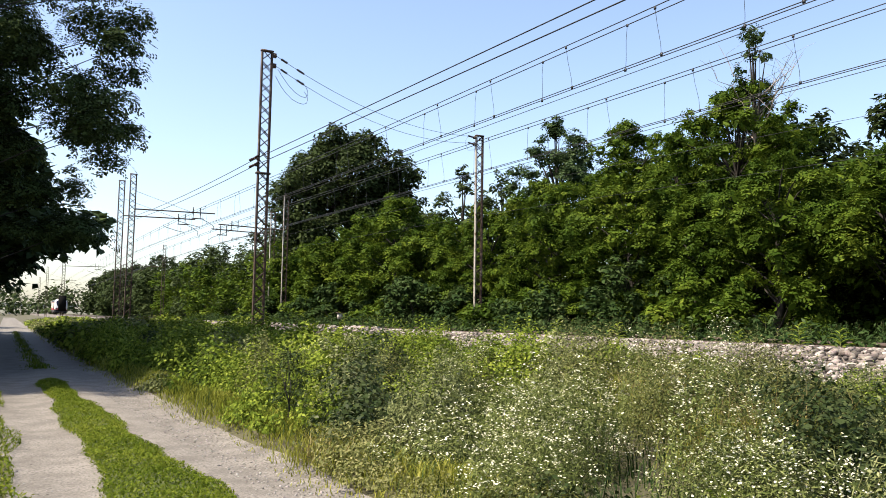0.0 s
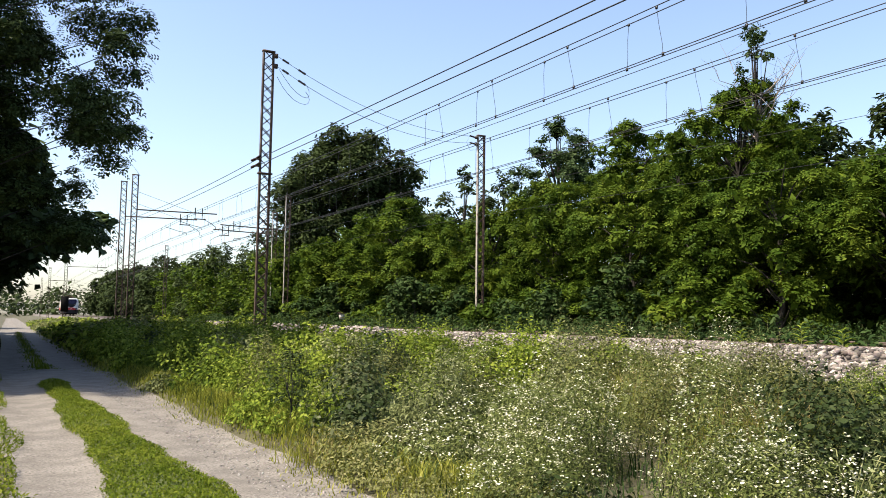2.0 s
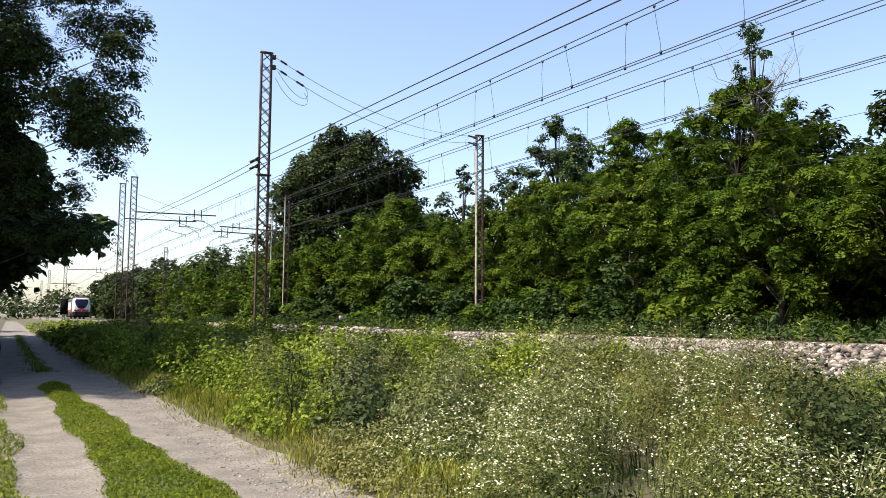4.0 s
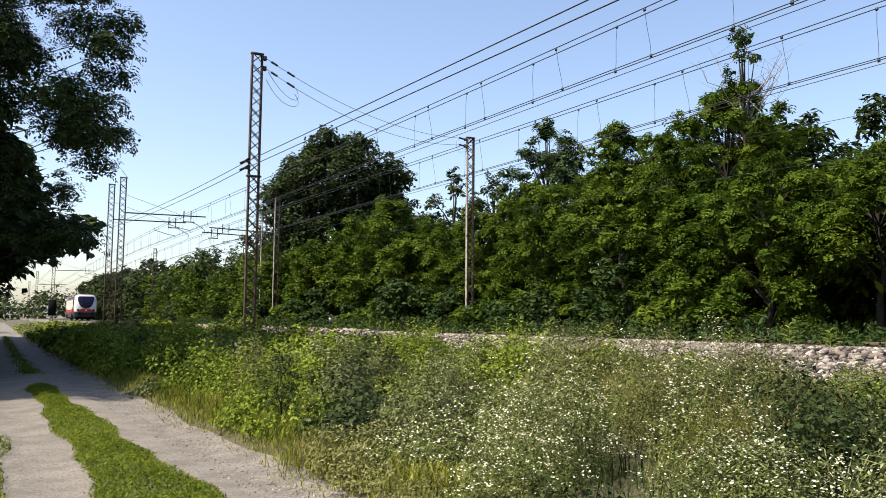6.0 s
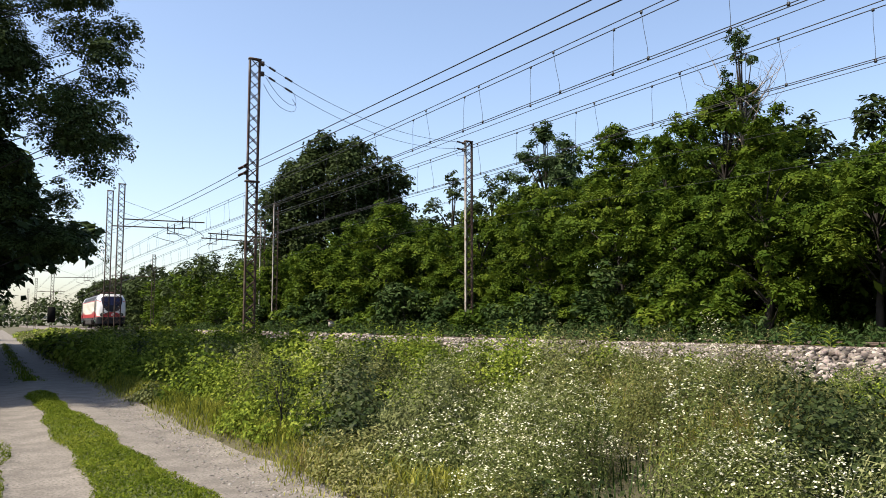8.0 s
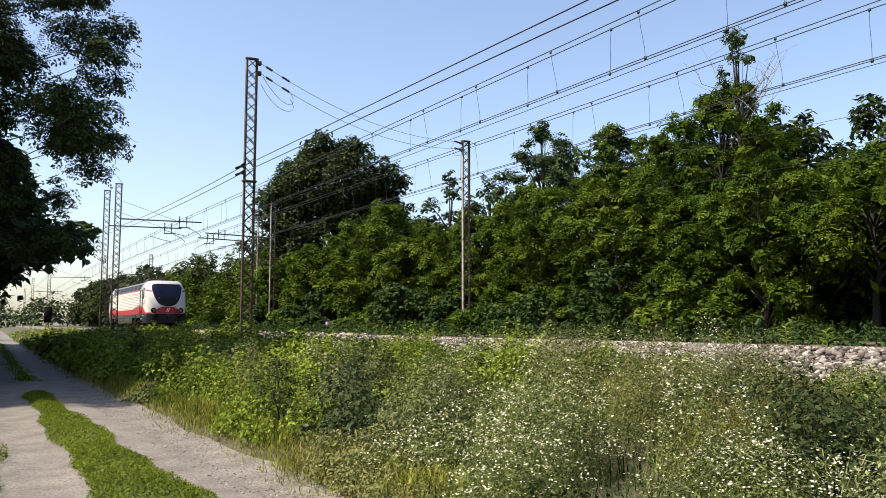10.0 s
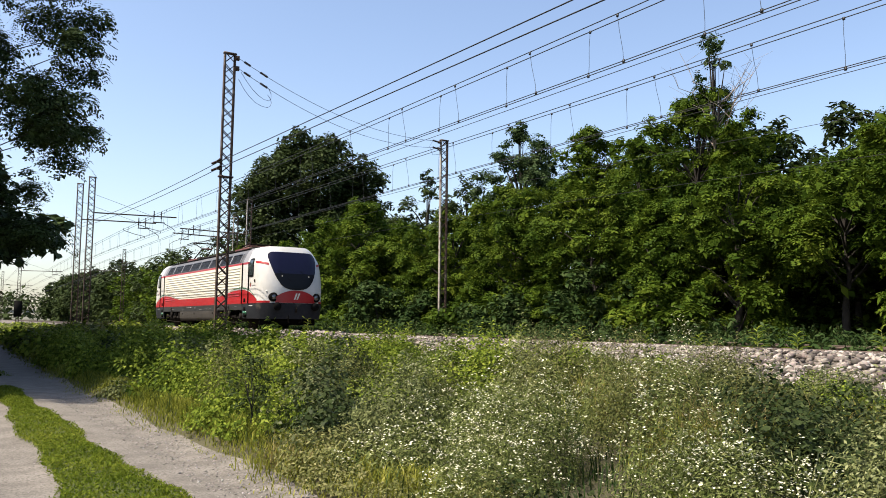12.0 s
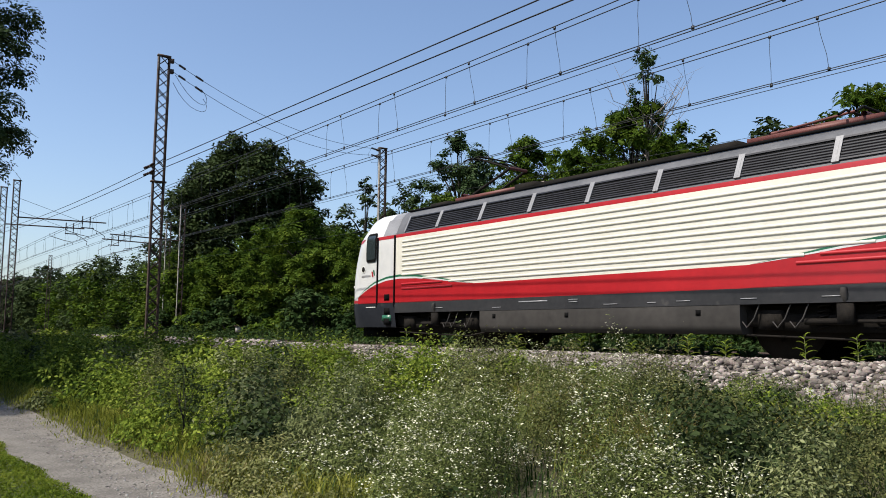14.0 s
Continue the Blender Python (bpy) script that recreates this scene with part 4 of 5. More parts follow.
# two sagging strain cables from the tall mast across both tracks
A1, B1 = Vector((NEAR_ROW + 0.36, 29.4, 11.62 - 0.15)), Vector((FAR_ROW - 0.75, 34.1, 10.75))
for d_, sag in ((0.0, 0.65), (-0.4, 0.75)):
    pts = [A1 + Vector((0, 0, d_)) + (B1 + Vector((0, 0, -0.35 if d_ else 0)) - A1 - Vector((0, 0, d_))) * u - Vector((0, 0, sag * 4 * u * (1 - u))) for u in np.linspace(0, 1, 17)]
    w_ = wire("strain_cable", pts, 0.0095, "sagging strain cable between two masts across the tracks")
    for u0, u1 in ((0.02, 0.045), (0.085, 0.115)):
        string_insulator(w_, pts[0].lerp(pts[2], u0 * 8), pts[0].lerp(pts[2], u1 * 8))
SPAN = (B1 - A1).normalized()
for loop in (((0.0, -0.80), (0.28, -1.12), (0.54, -1.33), (0.85, -1.50), (1.17, -1.57), (1.45, -1.57), (1.62, -1.49), (1.69, -1.33), (1.63, -1.18), (1.48, -1.05)),
             ((0.1, -0.49), (0.4, -0.78), (0.7, -1.02), (1.0, -1.19), (1.3, -1.28), (1.55, -1.28), (1.67, -1.16), (1.66, -0.98), (1.55, -0.82), (1.38, -0.70))):
    wire("jumper_cable", [A1 + Vector((SPAN.x * d_, SPAN.y * d_, z)) for d_, z in loop], 0.009, "slack jumper loop hanging from the tall mast")
loop = [Vector((FAR_ROW - 0.75, 34.1, 10.75)), Vector((FAR_ROW - 1.0, 34.0, 10.4)), Vector((FAR_ROW - 0.8, 34.0, 10.0)), Vector((FAR_ROW - 0.3, 34.1, 10.1))]
wire("jumper_cable", loop, 0.008, "slack jumper loop hanging from the far mast")
wire("earth_wire", [(FAR_ROW - 0.3 + float(bend(y)), y, 7.2 + 0.02 * y - 0.012 * max(0, y - 34)) for y in np.concatenate([np.arange(-2, 66, 4), np.arange(66, 180, 12)])], 0.008, "thin earth wire along the far mast row")
wire("earth_wire", [(FAR_ROW + 0.1 + float(bend(y)), y, 6.1 + 0.02 * y - 0.012 * max(0, y - 34)) for y in np.concatenate([np.arange(-2, 66, 4), np.arange(66, 180, 12)])], 0.007, "thin earth wire along the far mast row")

# small white marker box on a post across the tracks
mk = tagged(new("marker_post"), "small pale lineside box on a short post", "marker")
mk.location = (19.9, 46.5, 0.9)
part("post", Soup().tube([(0, 0, -0.3), (0, 0, 0.75)], 0.04, 8), M["rust"], mk)
part("box", Soup().box((-0.14, -0.1, 0.5), (0.14, 0.1, 0.85)), M["concrete"], mk)
part("hood", Soup().box((-0.22, -0.16, 0.86), (0.22, 0.16, 0.9)), M["rust"], mk)

# ---- ballast stones ----
def stone_mesh(seed):
    g = np.random.default_rng(seed)
    bm = bmesh.new()
    bmesh.ops.create_icosphere(bm, subdivisions=1, radius=0.5)
    sx, sy, sz = g.uniform(1.0, 1.45), g.uniform(0.7, 1.05), g.uniform(0.5, 0.85)
    for v in bm.verts:
        k = g.uniform(0.62, 1.28)
        v.co = Vector((v.co.x * sx * k, v.co.y * sy * k, v.co.z * sz * g.uniform(0.7, 1.25)))
    me = bpy.data.meshes.new("stone")
    bm.to_mesh(me)
    V = np.array([v.co[:] for v in bm.verts])
    F = np.array([[v.index for v in f.verts] for f in bm.faces])
    bm.free()
    return me, V, F


def rock_material(name, stops):
    m, n, l, b = nodes_of(name)
    g = n.new("ShaderNodeNewGeometry")
    oi = n.new("ShaderNodeObjectInfo")
    ad = n.new("ShaderNodeMath")
    ad.operation = "ADD"
    l.new(g.outputs["Random Per Island"], ad.inputs[0]), l.new(oi.outputs["Random"], ad.inputs[1])
    fr = n.new("ShaderNodeMath")
    fr.operation = "FRACT"
    l.new(ad.outputs[0], fr.inputs[0])
    r = n.new("ShaderNodeValToRGB")
    while len(r.color_ramp.elements) < len(stops):
        r.color_ramp.elements.new(0.5)
    for i, c in enumerate(stops):
        r.color_ramp.elements[i].position, r.color_ramp.elements[i].color = i / (len(stops) - 1), (*c, 1)
    l.new(fr.outputs[0], r.inputs[0])
    ns = n.new("ShaderNodeTexNoise")
    ns.inputs["Scale"].default_value, ns.inputs["Detail"].default_value = 28, 5
    l.new(g.outputs["Position"], ns.inputs["Vector"])
    mx = n.new("ShaderNodeMix")
    mx.data_type, mx.blend_type = "RGBA", "MULTIPLY"
    mx.inputs[0].default_value = 0.6
    l.new(r.outputs[0], mx.inputs[6]), l.new(ns.outputs["Color"], mx.inputs[7])
    hs = n.new("ShaderNodeHueSaturation")
    hs.inputs["Saturation"].default_value, hs.inputs["Value"].default_value = 0.7, 1.5
    l.new(mx.outputs[2], hs.inputs["Color"]), l.new(hs.outputs[0], b.inputs["Base Color"])
    bp = n.new("ShaderNodeBump")
    bp.inputs["Strength"].default_value, bp.inputs["Distance"].default_value = 0.5, 0.01
    l.new(ns.outputs["Fac"], bp.inputs["Height"]), l.new(bp.outputs[0], b.inputs["Normal"])
    b.inputs["Roughness"].default_value = 0.9
    return m


M["rock"] = rock_material("broken_stone", [(0.024, 0.017, 0.013), (0.09, 0.069, 0.054), (0.16, 0.126, 0.100), (0.34, 0.292, 0.240), (0.09, 0.057, 0.041)])
stones = [stone_mesh(s_) for s_ in range(6)]
for me, V, F in stones:
    me.materials.append(M["rock"])
BX = [p[0] for p in prof_bed]
BZ = [p[1] for p in prof_bed]


def bed_z(x, y):
    return np.interp(x - bend(y), BX, BZ)


def stone_soup(n, x0, x1, y0, y1, size, zfun, seed, expo=1.0):
    g = np.random.default_rng(seed)
    q = Soup()
    ys_ = y0 + (y1 - y0) * g.random(n) ** expo
    xs_ = g.uniform(x0, x1, n) + bend(ys_)
    zz = zfun(xs_, ys_)
    for k in range(6):
        V, F = stones[k][1], stones[k][2]
        idx = np.arange(k, n, 6)
        a = g.uniform(0, 6.28, len(idx))
        s_ = size * g.uniform(0.5, 1.5, len(idx))
        c, sn = np.cos(a), np.sin(a)
        tilt = g.uniform(-0.6, 0.6, len(idx))
        x, y, z = (V[None, :, i] for i in range(3))
        z2 = z * np.cos(tilt)[:, None] + x * np.sin(tilt)[:, None]
        x2 = x * np.cos(tilt)[:, None] - z * np.sin(tilt)[:, None]
        P = np.stack([(x2 * c[:, None] - y * sn[:, None]) * s_[:, None] + xs_[idx][:, None], (x2 * sn[:, None] + y * c[:, None]) * s_[:, None] + ys_[idx][:, None], z2 * s_[:, None] + (zz[idx] + s_ * 0.12)[:, None]], 2)
        q.add(P.reshape(-1, 3), (F[None] + (np.arange(len(idx)) * len(V))[:, None, None]).reshape(-1, 3))
    return q


tagged(part("stones", stone_soup(11500, 9.4, 12.2, 4, 24, 0.092, bed_z, 21, 1.1), M["rock"], ballast), "pale broken ballast stones", kind="stuff")
tagged(part("stones", stone_soup(2600, 10.2, 12.2, 24, 75, 0.17, bed_z, 22, 1.5), M["rock"], ballast), "pale broken ballast stones", kind="stuff")
tagged(part("stones", stone_soup(600, 12.4, 19.6, 4, 40, 0.11, bed_z, 23), M["rock"], ballast), "pale broken ballast stones", kind="stuff")
g = np.random.default_rng(5)
for k in range(300):
    y = 5.0 + 9 * g.random() ** 0.8
    x = g.uniform(9.6, 12.1)
    o = new("stone", stones[k % 6][0])
    o.parent = ballast
    o.location = (x, y, float(bed_z(x, y)) + 0.035)
    o.rotation_euler = (g.uniform(-0.6, 0.6), g.uniform(-0.6, 0.6), g.uniform(0, 6.28))
    s_ = 0.085 * g.uniform(0.6, 1.5)
    o.scale = (s_, s_, s_)

# ---- low plants ----
M["nettle"] = leafmat("nettle_leaves", [(0.0119, 0.0272, 0.0085), (0.0229, 0.0459, 0.0127), (0.0374, 0.0646, 0.0187), (0.0638, 0.0918, 0.0323)], 0.2)


def blades(soup, base, h, width, lean=0.5, mi=0):
    """Grass blades: two bent segments each."""
    n = len(base)
    a = rng.uniform(0, 2 * math.pi, n)
    d = np.stack([np.cos(a), np.sin(a), np.zeros(n)], 1)
    s = np.stack([-np.sin(a), np.cos(a), np.zeros(n)], 1) * width
    up = np.array([0, 0, 1.0])
    k = (lean * rng.uniform(0.3, 1.4, n) * h)[:, None]
    mid = base + d * k * 0.35 + up * (h * 0.6)[:, None]
    tip = base + d * k + up * (h * rng.uniform(0.75, 1.0, n))[:, None]
    V = np.stack([base - s, base + s, mid + s * 0.8, mid - s * 0.8, tip + s * 0.1, tip - s * 0.1], 1).reshape(-1, 3)
    i = np.arange(n) * 6
    soup.add(V, np.concatenate([np.stack([i, i + 1, i + 2, i + 3], 1), np.stack([i + 3, i + 2, i + 4, i + 5], 1)]), mi)


def stalks(soup, base, h, leaf_n, leaf, spread, mi_stem, mi_leaf, aspect=0.4, low=0.1, bare=0.0, out=None):
    """Upright plants: a thin stem and leaves round it. Returns the tips."""
    n = len(base)
    a = rng.uniform(0, 2 * math.pi, n)
    ln = rng.uniform(0.02, 0.3, n) * h
    tip = base + np.stack([np.cos(a) * ln, np.sin(a) * ln, h], 1)
    if out is not None:
        tip[:, :2] += out
    w = np.stack([-np.sin(a), np.cos(a), np.zeros(n)], 1) * (0.003 + 0.002 * h)[:, None]
    V = np.stack([base - w, base + w, tip + w * 0.4, tip - w * 0.4], 1).reshape(-1, 3)
    i = np.arange(n) * 4
    soup.add(V, np.stack([i, i + 1, i + 2, i + 3], 1), mi_stem)
    m = n * leaf_n
    who = np.repeat(np.arange(n), leaf_n)
    t = low + (1 - low - bare) * rng.random(m) ** (0.75 if out is None else 0.5)
    th = rng.uniform(0, 2 * math.pi, m)
    r = spread * rng.uniform(0.1, 1.0, m) * (1.15 - 0.7 * t)
    pos = base[who] + (tip - base)[who] * t[:, None] + np.stack([np.cos(th) * r, np.sin(th) * r, -0.1 * r], 1)
    nrm = np.stack([np.cos(th) * 0.5, np.sin(th) * 0.5, np.full(m, 0.9)], 1) + rng.normal(size=(m, 3)) * 0.35
    if out is not None:
        nrm[:, :2] += 4.5 * out[who]
    leaves(soup, pos, nrm, leaf, mi_leaf, aspect)
    return tip


def heads(soup, pos, r, mi):
    """Small ray flowers: six-sided cups turned to the sky."""
    n = len(pos)
    nn = rng.normal(size=(n, 3)) * 0.35 + (0, 0, 1)
    nn /= np.linalg.norm(nn, axis=1, keepdims=True)
    u = np.cross(nn, (1.0, 0.2, 0.1))
    u /= np.linalg.norm(u, axis=1, keepdims=True)
    v = np.cross(nn, u)
    rr = (r * rng.uniform(0.7, 1.25, n))[:, None]
    V = [pos + (u * math.cos(k * math.pi / 3) + v * math.sin(k * math.pi / 3)) * rr + nn * 0.004 for k in range(6)]
    V = np.stack(V, 1).reshape(-1, 3)
    i = np.arange(n) * 6
    soup.add(V, np.concatenate([np.stack([i, i + 1, i + 2, i + 3], 1), np.stack([i, i + 3, i + 4, i + 5], 1)]), mi)


def patch(x, y, spots):
    w = np.zeros(len(x))
    for px, py, r, k in spots:
        w += k * np.exp(-((x - px) ** 2 + (y - py) ** 2) / (r * r))
    return w


# x, y, radius and weight of the stands of each kind
FLEA = [(4.9, 6.6, 1.0, 5.0), (3.9, 5.2, 0.8, 4.0), (4.2, 4.9, 0.7, 4.0), (3.9, 3.7, 0.5, 3.0), (4.6, 3.3, 0.5, 3.4), (5.6, 3.7, 0.4, 2.2), (6.4, 9.4, 0.8, 2.4), (6.0, 7.6, 0.9, 3.0), (6.9, 6.0, 0.6, 1.6), (7.8, 6.6, 0.7, 1.2)]
STRAW = [(6.6, 6.9, 0.8, 2.6), (5.6, 4.9, 0.6, 2.4), (6.4, 6.1, 0.6, 2.6), (8.4, 8.2, 1.2, 1.2), (5.2, 4.0, 0.6, 1.8), (9.0, 12, 1.4, 0.8), (3.4, 7.6, 0.5, 2.0)]
BRAM = [(5.3, 3.4, 0.5, 4.5), (6.2, 4.2, 0.4, 2.5), (4.3, 9.0, 0.7, 4.5), (5.0, 10.4, 0.8, 3.5), (3.5, 4.4, 0.35, 3.0), (6.2, 12.6, 0.9, 2.0), (7.4, 5.0, 0.6, 1.5), (8.0, 13.0, 1.0, 1.5)]
MUG = [(3.9, 16.6, 1.0, 7.0), (4.4, 18.2, 1.0, 4.0), (8.2, 24.5, 1.6, 3), (4.2, 10.6, 0.7, 2.5), (4.6, 7.9, 0.6, 3.0), (6.6, 8.4, 0.6, 2.0), (5.0, 13.0, 0.8, 2.5), (7.2, 11.0, 0.8, 1.5)]
LEAFY = [(4.4, 12.4, 1.1, 4.0), (6.0, 14.0, 1.5, 4.0), (5.4, 8.8, 0.6, 2.0), (8.0, 12.0, 1.5, 3.0), (3.6, 9.6, 0.6, 2.0), (4.6, 5.6, 0.5, 1.4), (5.6, 19.4, 1.6, 6.0), (7.4, 16.1, 1.5, 6.0), (6.2, 16.5, 1.4, 5), (8.8, 15.0, 2.0, 5), (7.5, 21, 2.5, 5), (9.5, 24, 3.0, 4), (6.4, 27, 4.0, 3), (7.2, 9.6, 0.8, 2), (3.7, 3.0, 0.4, 1.0), (8.4, 9.6, 1.0, 1.6), (6.6, 4.6, 0.6, 1.4)]
OLIVE = [(6.2, 4.9, 0.6, 3.0), (4.9, 3.0, 0.5, 3.0), (7.0, 5.2, 0.6, 2.0), (5.2, 2.7, 0.4, 2.0), (3.4, 5.8, 0.7, 4.5), (3.3, 4.9, 0.5, 3.0), (3.9, 6.6, 0.5, 2.5), (3.7, 11.8, 0.8, 2.5), (7.0, 7.4, 0.7, 1.8), (9.2, 10.0, 1.0, 1.6), (5.9, 5.4, 0.5, 1.8), (7.6, 5.8, 0.7, 1.6)]


def lumps(x, y):
    return np.sin(x * 1.9 + 0.6 * y) * np.sin(y * 1.3 - 0.8 * x) + 0.5 * np.sin(x * 4.1 - y * 2.2)


def sow(n, y0, y1, r0, r1, expo):
    y = y0 + (y1 - y0) * rng.random(n) ** expo
    lo = r0 + road_bend(y)
    hi = r1 + bend(y)
    x = lo + (hi - lo) * rng.random(n)
    return x, y


def mounds(soup, c, r, h, size, cover, aspect, mi, frill=0.15):
    """Bushy plants: leaves over the lobed skin of a dome, denser towards the outside. Returns points on the tops."""
    tops = []
    for (x, y, z), rr, hh in zip(c, r, h):
        n = int(cover * 8.5 * rr * (0.4 * rr + 0.6 * hh) / (0.5 * size * size * aspect))
        u = rng.normal(size=(n, 3))
        u[:, 2] = np.abs(u[:, 2])
        u /= np.linalg.norm(u, axis=1, keepdims=True)
        f = rng.uniform(0, 6.28, 6)
        lobe = 1 + 0.20 * np.sin(5 * u[:, 0] + f[0]) * np.sin(5 * u[:, 1] + f[1]) + 0.13 * np.sin(10 * u[:, 0] + f[2]) * np.sin(9 * u[:, 2] + f[3]) + 0.08 * np.sin(19 * u[:, 1] + f[4]) * np.sin(17 * u[:, 2] + f[5])
        rho = (1 - 0.55 * rng.random(n) ** 2.2) * lobe
        shoot = rng.random(n) < frill
        rho = np.where(shoot, rho * rng.uniform(1.02, 1.18, n), rho)
        p = u * rho[:, None] * (rr, rr, hh) + (x, y, z)
        leaves(soup, p, u * (0.9, 0.9, 0.5) + rng.normal(size=(n, 3)) * 0.38 + (0, 0, 0.45), size, mi, aspect)
        tops.append(p[(u[:, 2] > 0.25) & (rho > 0.9)])
    return np.concatenate(tops) if tops else np.zeros((0, 3))


def weeds(n, y0, y1, expo, size, cover, r0, r1, tall):
    """Domed stands of one kind each, of uneven height, with dark hollows between them."""
    cx, cy = sow(n, y0, y1, 3.15, 9.9, expo)
    keep = (cx < 2.5 * cy + 0.5) & ~((cx > 9.3) & (cy < 5.6))       # a bare stretch of stone slope
    cx, cy = cx[keep], cy[keep]
    n = len(cx)
    kinds = np.stack([patch(cx, cy, FLEA), 0.8 * patch(cx, cy, STRAW) + 0.12, patch(cx, cy, BRAM) + 0.12, patch(cx, cy, MUG) + 0.22, patch(cx, cy, LEAFY) + 0.22 + 0.3 * smooth(5, 9, cy), patch(cx, cy, OLIVE) + 0.16], 1) ** 1.5
    kinds /= kinds.sum(1, keepdims=True)
    kind = (kinds.cumsum(1) < rng.random(n)[:, None]).sum(1)
    r = rng.uniform(r0, r1, n)
    edge = smooth(2.9, 4.1 - 0.6 * smooth(14, 20, cy), cx - road_bend(cy))
    verge = edge < 0.35
    kind = np.where(verge & (rng.random(n) < 0.6), 5, kind)
    h = tall * rng.uniform(0.45, 1.2, n) * np.where((cx > 6.4) & (cy < 0.74 * cx), 0.72, 1.0) * (1 - 0.45 * smooth(45, 70, cy)) * (0.28 + 0.72 * edge) * (1 - 0.45 * smooth(6.6, 8.8, cx - bend(cy)) * (cy < 30))
    r = np.minimum(r, 0.12 + 0.95 * np.maximum(0.12, cx - road_bend(cy) - 2.85))
    base = np.stack([cx, cy, np.maximum(ground_z(cx, cy), np.where(cx - bend(cy) > 9.2, bed_z(cx, cy), 0) - 0.02)], 1)
    i = kind == 0
    if i.any():
        q = Soup()
        tip = mounds(q, base[i], r[i], h[i], size * 0.95, cover * 0.8, 0.3, 0, 0.3)
        tip = tip[rng.random(len(tip)) < 0.085]
        p = np.repeat(tip, 4, 0) + rng.normal(size=(len(tip) * 4, 3)) * (0.024, 0.024, 0.012) + (0, 0, 0.03)
        heads(q, p, 0.0098 * (size / 0.05) ** 0.6, 1)
        tagged(part("fleabane", q, [M["fleabane"], M["petal"]]), "white daisy-like fleabane in flower on the bank", "wildflowers", kind="stuff")
    i = kind == 1
    if i.any():
        tuft, dry = (int(150 * (0.05 / size)), int(80 * (0.05 / size)))
        q, q2 = Soup(), Soup()
        b3 = np.repeat(base[i], dry, 0) + rng.normal(size=(i.sum() * dry, 3)) * (0.2, 0.2, 0)
        blades(q, b3, np.repeat(h[i], dry) * rng.uniform(0.5, 1.15, len(b3)), 0.07 * size, 0.75)
        b3 = np.repeat(base[i], tuft, 0) + rng.normal(size=(i.sum() * tuft, 3)) * (0.22, 0.22, 0)
        blades(q2, b3, np.repeat(h[i], tuft) * rng.uniform(0.4, 0.95, len(b3)), 0.09 * size, 0.9)
        tagged(part("dry_grass", q, M["straw"]), "straw-coloured dry grass among the weeds", "grass", kind="stuff")
        tagged(part("tall_grass", q2, M["grass"]), "yellow-green tall grass among the weeds", "grass", kind="stuff")
    for k, nm, mt, lk, asp, cov, lab in ((2, "bramble", "bramble", 1.35, 0.66, 1.0, "dark arching bramble with broad leaves on the bank"), (3, "mugwort", "mugwort", 0.95, 0.42, 1.0, "grey-green mugwort thicket on the bank"), (4, "weed", "weed", 1.15, 0.55, 1.1, "bright green leafy weeds on the bank"), (5, "vetch", "olive", 0.85, 0.42, 0.85, "olive-green vetch with dry seed pods on the bank")):
        i = kind == k
        if i.any():
            q = Soup()
            mounds(q, base[i], r[i], h[i] * (0.85 if k == 2 else 1.0), size * lk, cover * cov, asp, 0, 0.1 if k == 2 else 0.2)
            tagged(part(nm, q, M[mt]), lab, "weeds", kind="stuff")


weeds(76, 2.2, 6.2, 1.0, 0.034, 0.46, 0.26, 0.6, 0.82)
weeds(110, 6.2, 14, 1.0, 0.050, 0.56, 0.3, 0.66, 0.84)
weeds(170, 14, 34, 1.1, 0.085, 0.55, 0.36, 0.8, 0.88)
weeds(260, 34, 125, 1.3, 0.23, 0.55, 0.6, 1.1, 0.84)

# short undergrowth between the clumps
ux, uy = sow(15000, 2.2, 26, 3.1, 10.4, 1.25)
q = Soup()
blades(q, np.stack([ux, uy, ground_z(ux, uy)], 1), rng.uniform(0.1, 0.32, len(ux)), 0.006, 0.6)
tagged(part("undergrowth", q, M["nettle"]), "short dull green grass between the weeds", "grass", kind="stuff")

# grass along the road: the strip between the wheel tracks and both verges
def lawn(n, r0, r1, y0, y1, expo, h0, h1, w, mt, name, label):
    y = y0 + (y1 - y0) * rng.random(n) ** expo
    c, hw = (r0 + r1) / 2, (r1 - r0) / 2
    u = np.clip(rng.normal(size=n) * 0.5, -1.15, 1.15)
    wob = 0.10 * np.sin(y * 1.1) + 0.06 * np.sin(y * 2.7 + 1)
    x = c + u * (hw + wob) + road_bend(y)
    q = Soup()
    blades(q, np.stack([x, y, ground_z(x, y) + 0.02], 1), rng.uniform(h0, h1, n) * (1.1 - 0.85 * np.clip(np.abs(u), 0, 1)), w, 0.8)
    tagged(part(name, q, M[mt]), label, "grass", kind="stuff")


M["turf"] = mat("turf", (0.03, 0.045, 0.01), (0.08, 0.1, 0.02), 6, 0.95, bump=0.4, fine=80, obj=False)
yt = np.arange(-5.7, 19.4, 0.3)
q = Soup()
hwt = np.clip(0.38 - 0.017 * (yt - 6) + 0.05 * np.sin(yt * 1.1) + 0.04 * np.sin(yt * 2.7 + 1) - 0.006 * np.clip(yt - 20, 0, 40), 0.08, 1)
grid(q, [[(1.46 + s_ * w_ + float(road_bend(y_)), y_, float(ground_z(1.46 + s_ * w_ + float(road_bend(y_)), y_)) + 0.05 - 0.015 * abs(s_)) for y_, w_ in zip(yt, hwt)] for s_ in (-1, -0.5, 0, 0.5, 1)])
tagged(part("turf", q, M["turf"], smooth=True), "low mat of turf between the wheel tracks", "turf", kind="structure")
n = 46000
ly = 4 + 15.6 * rng.random(n) ** 1.6
lu = rng.uniform(-1, 1, n)
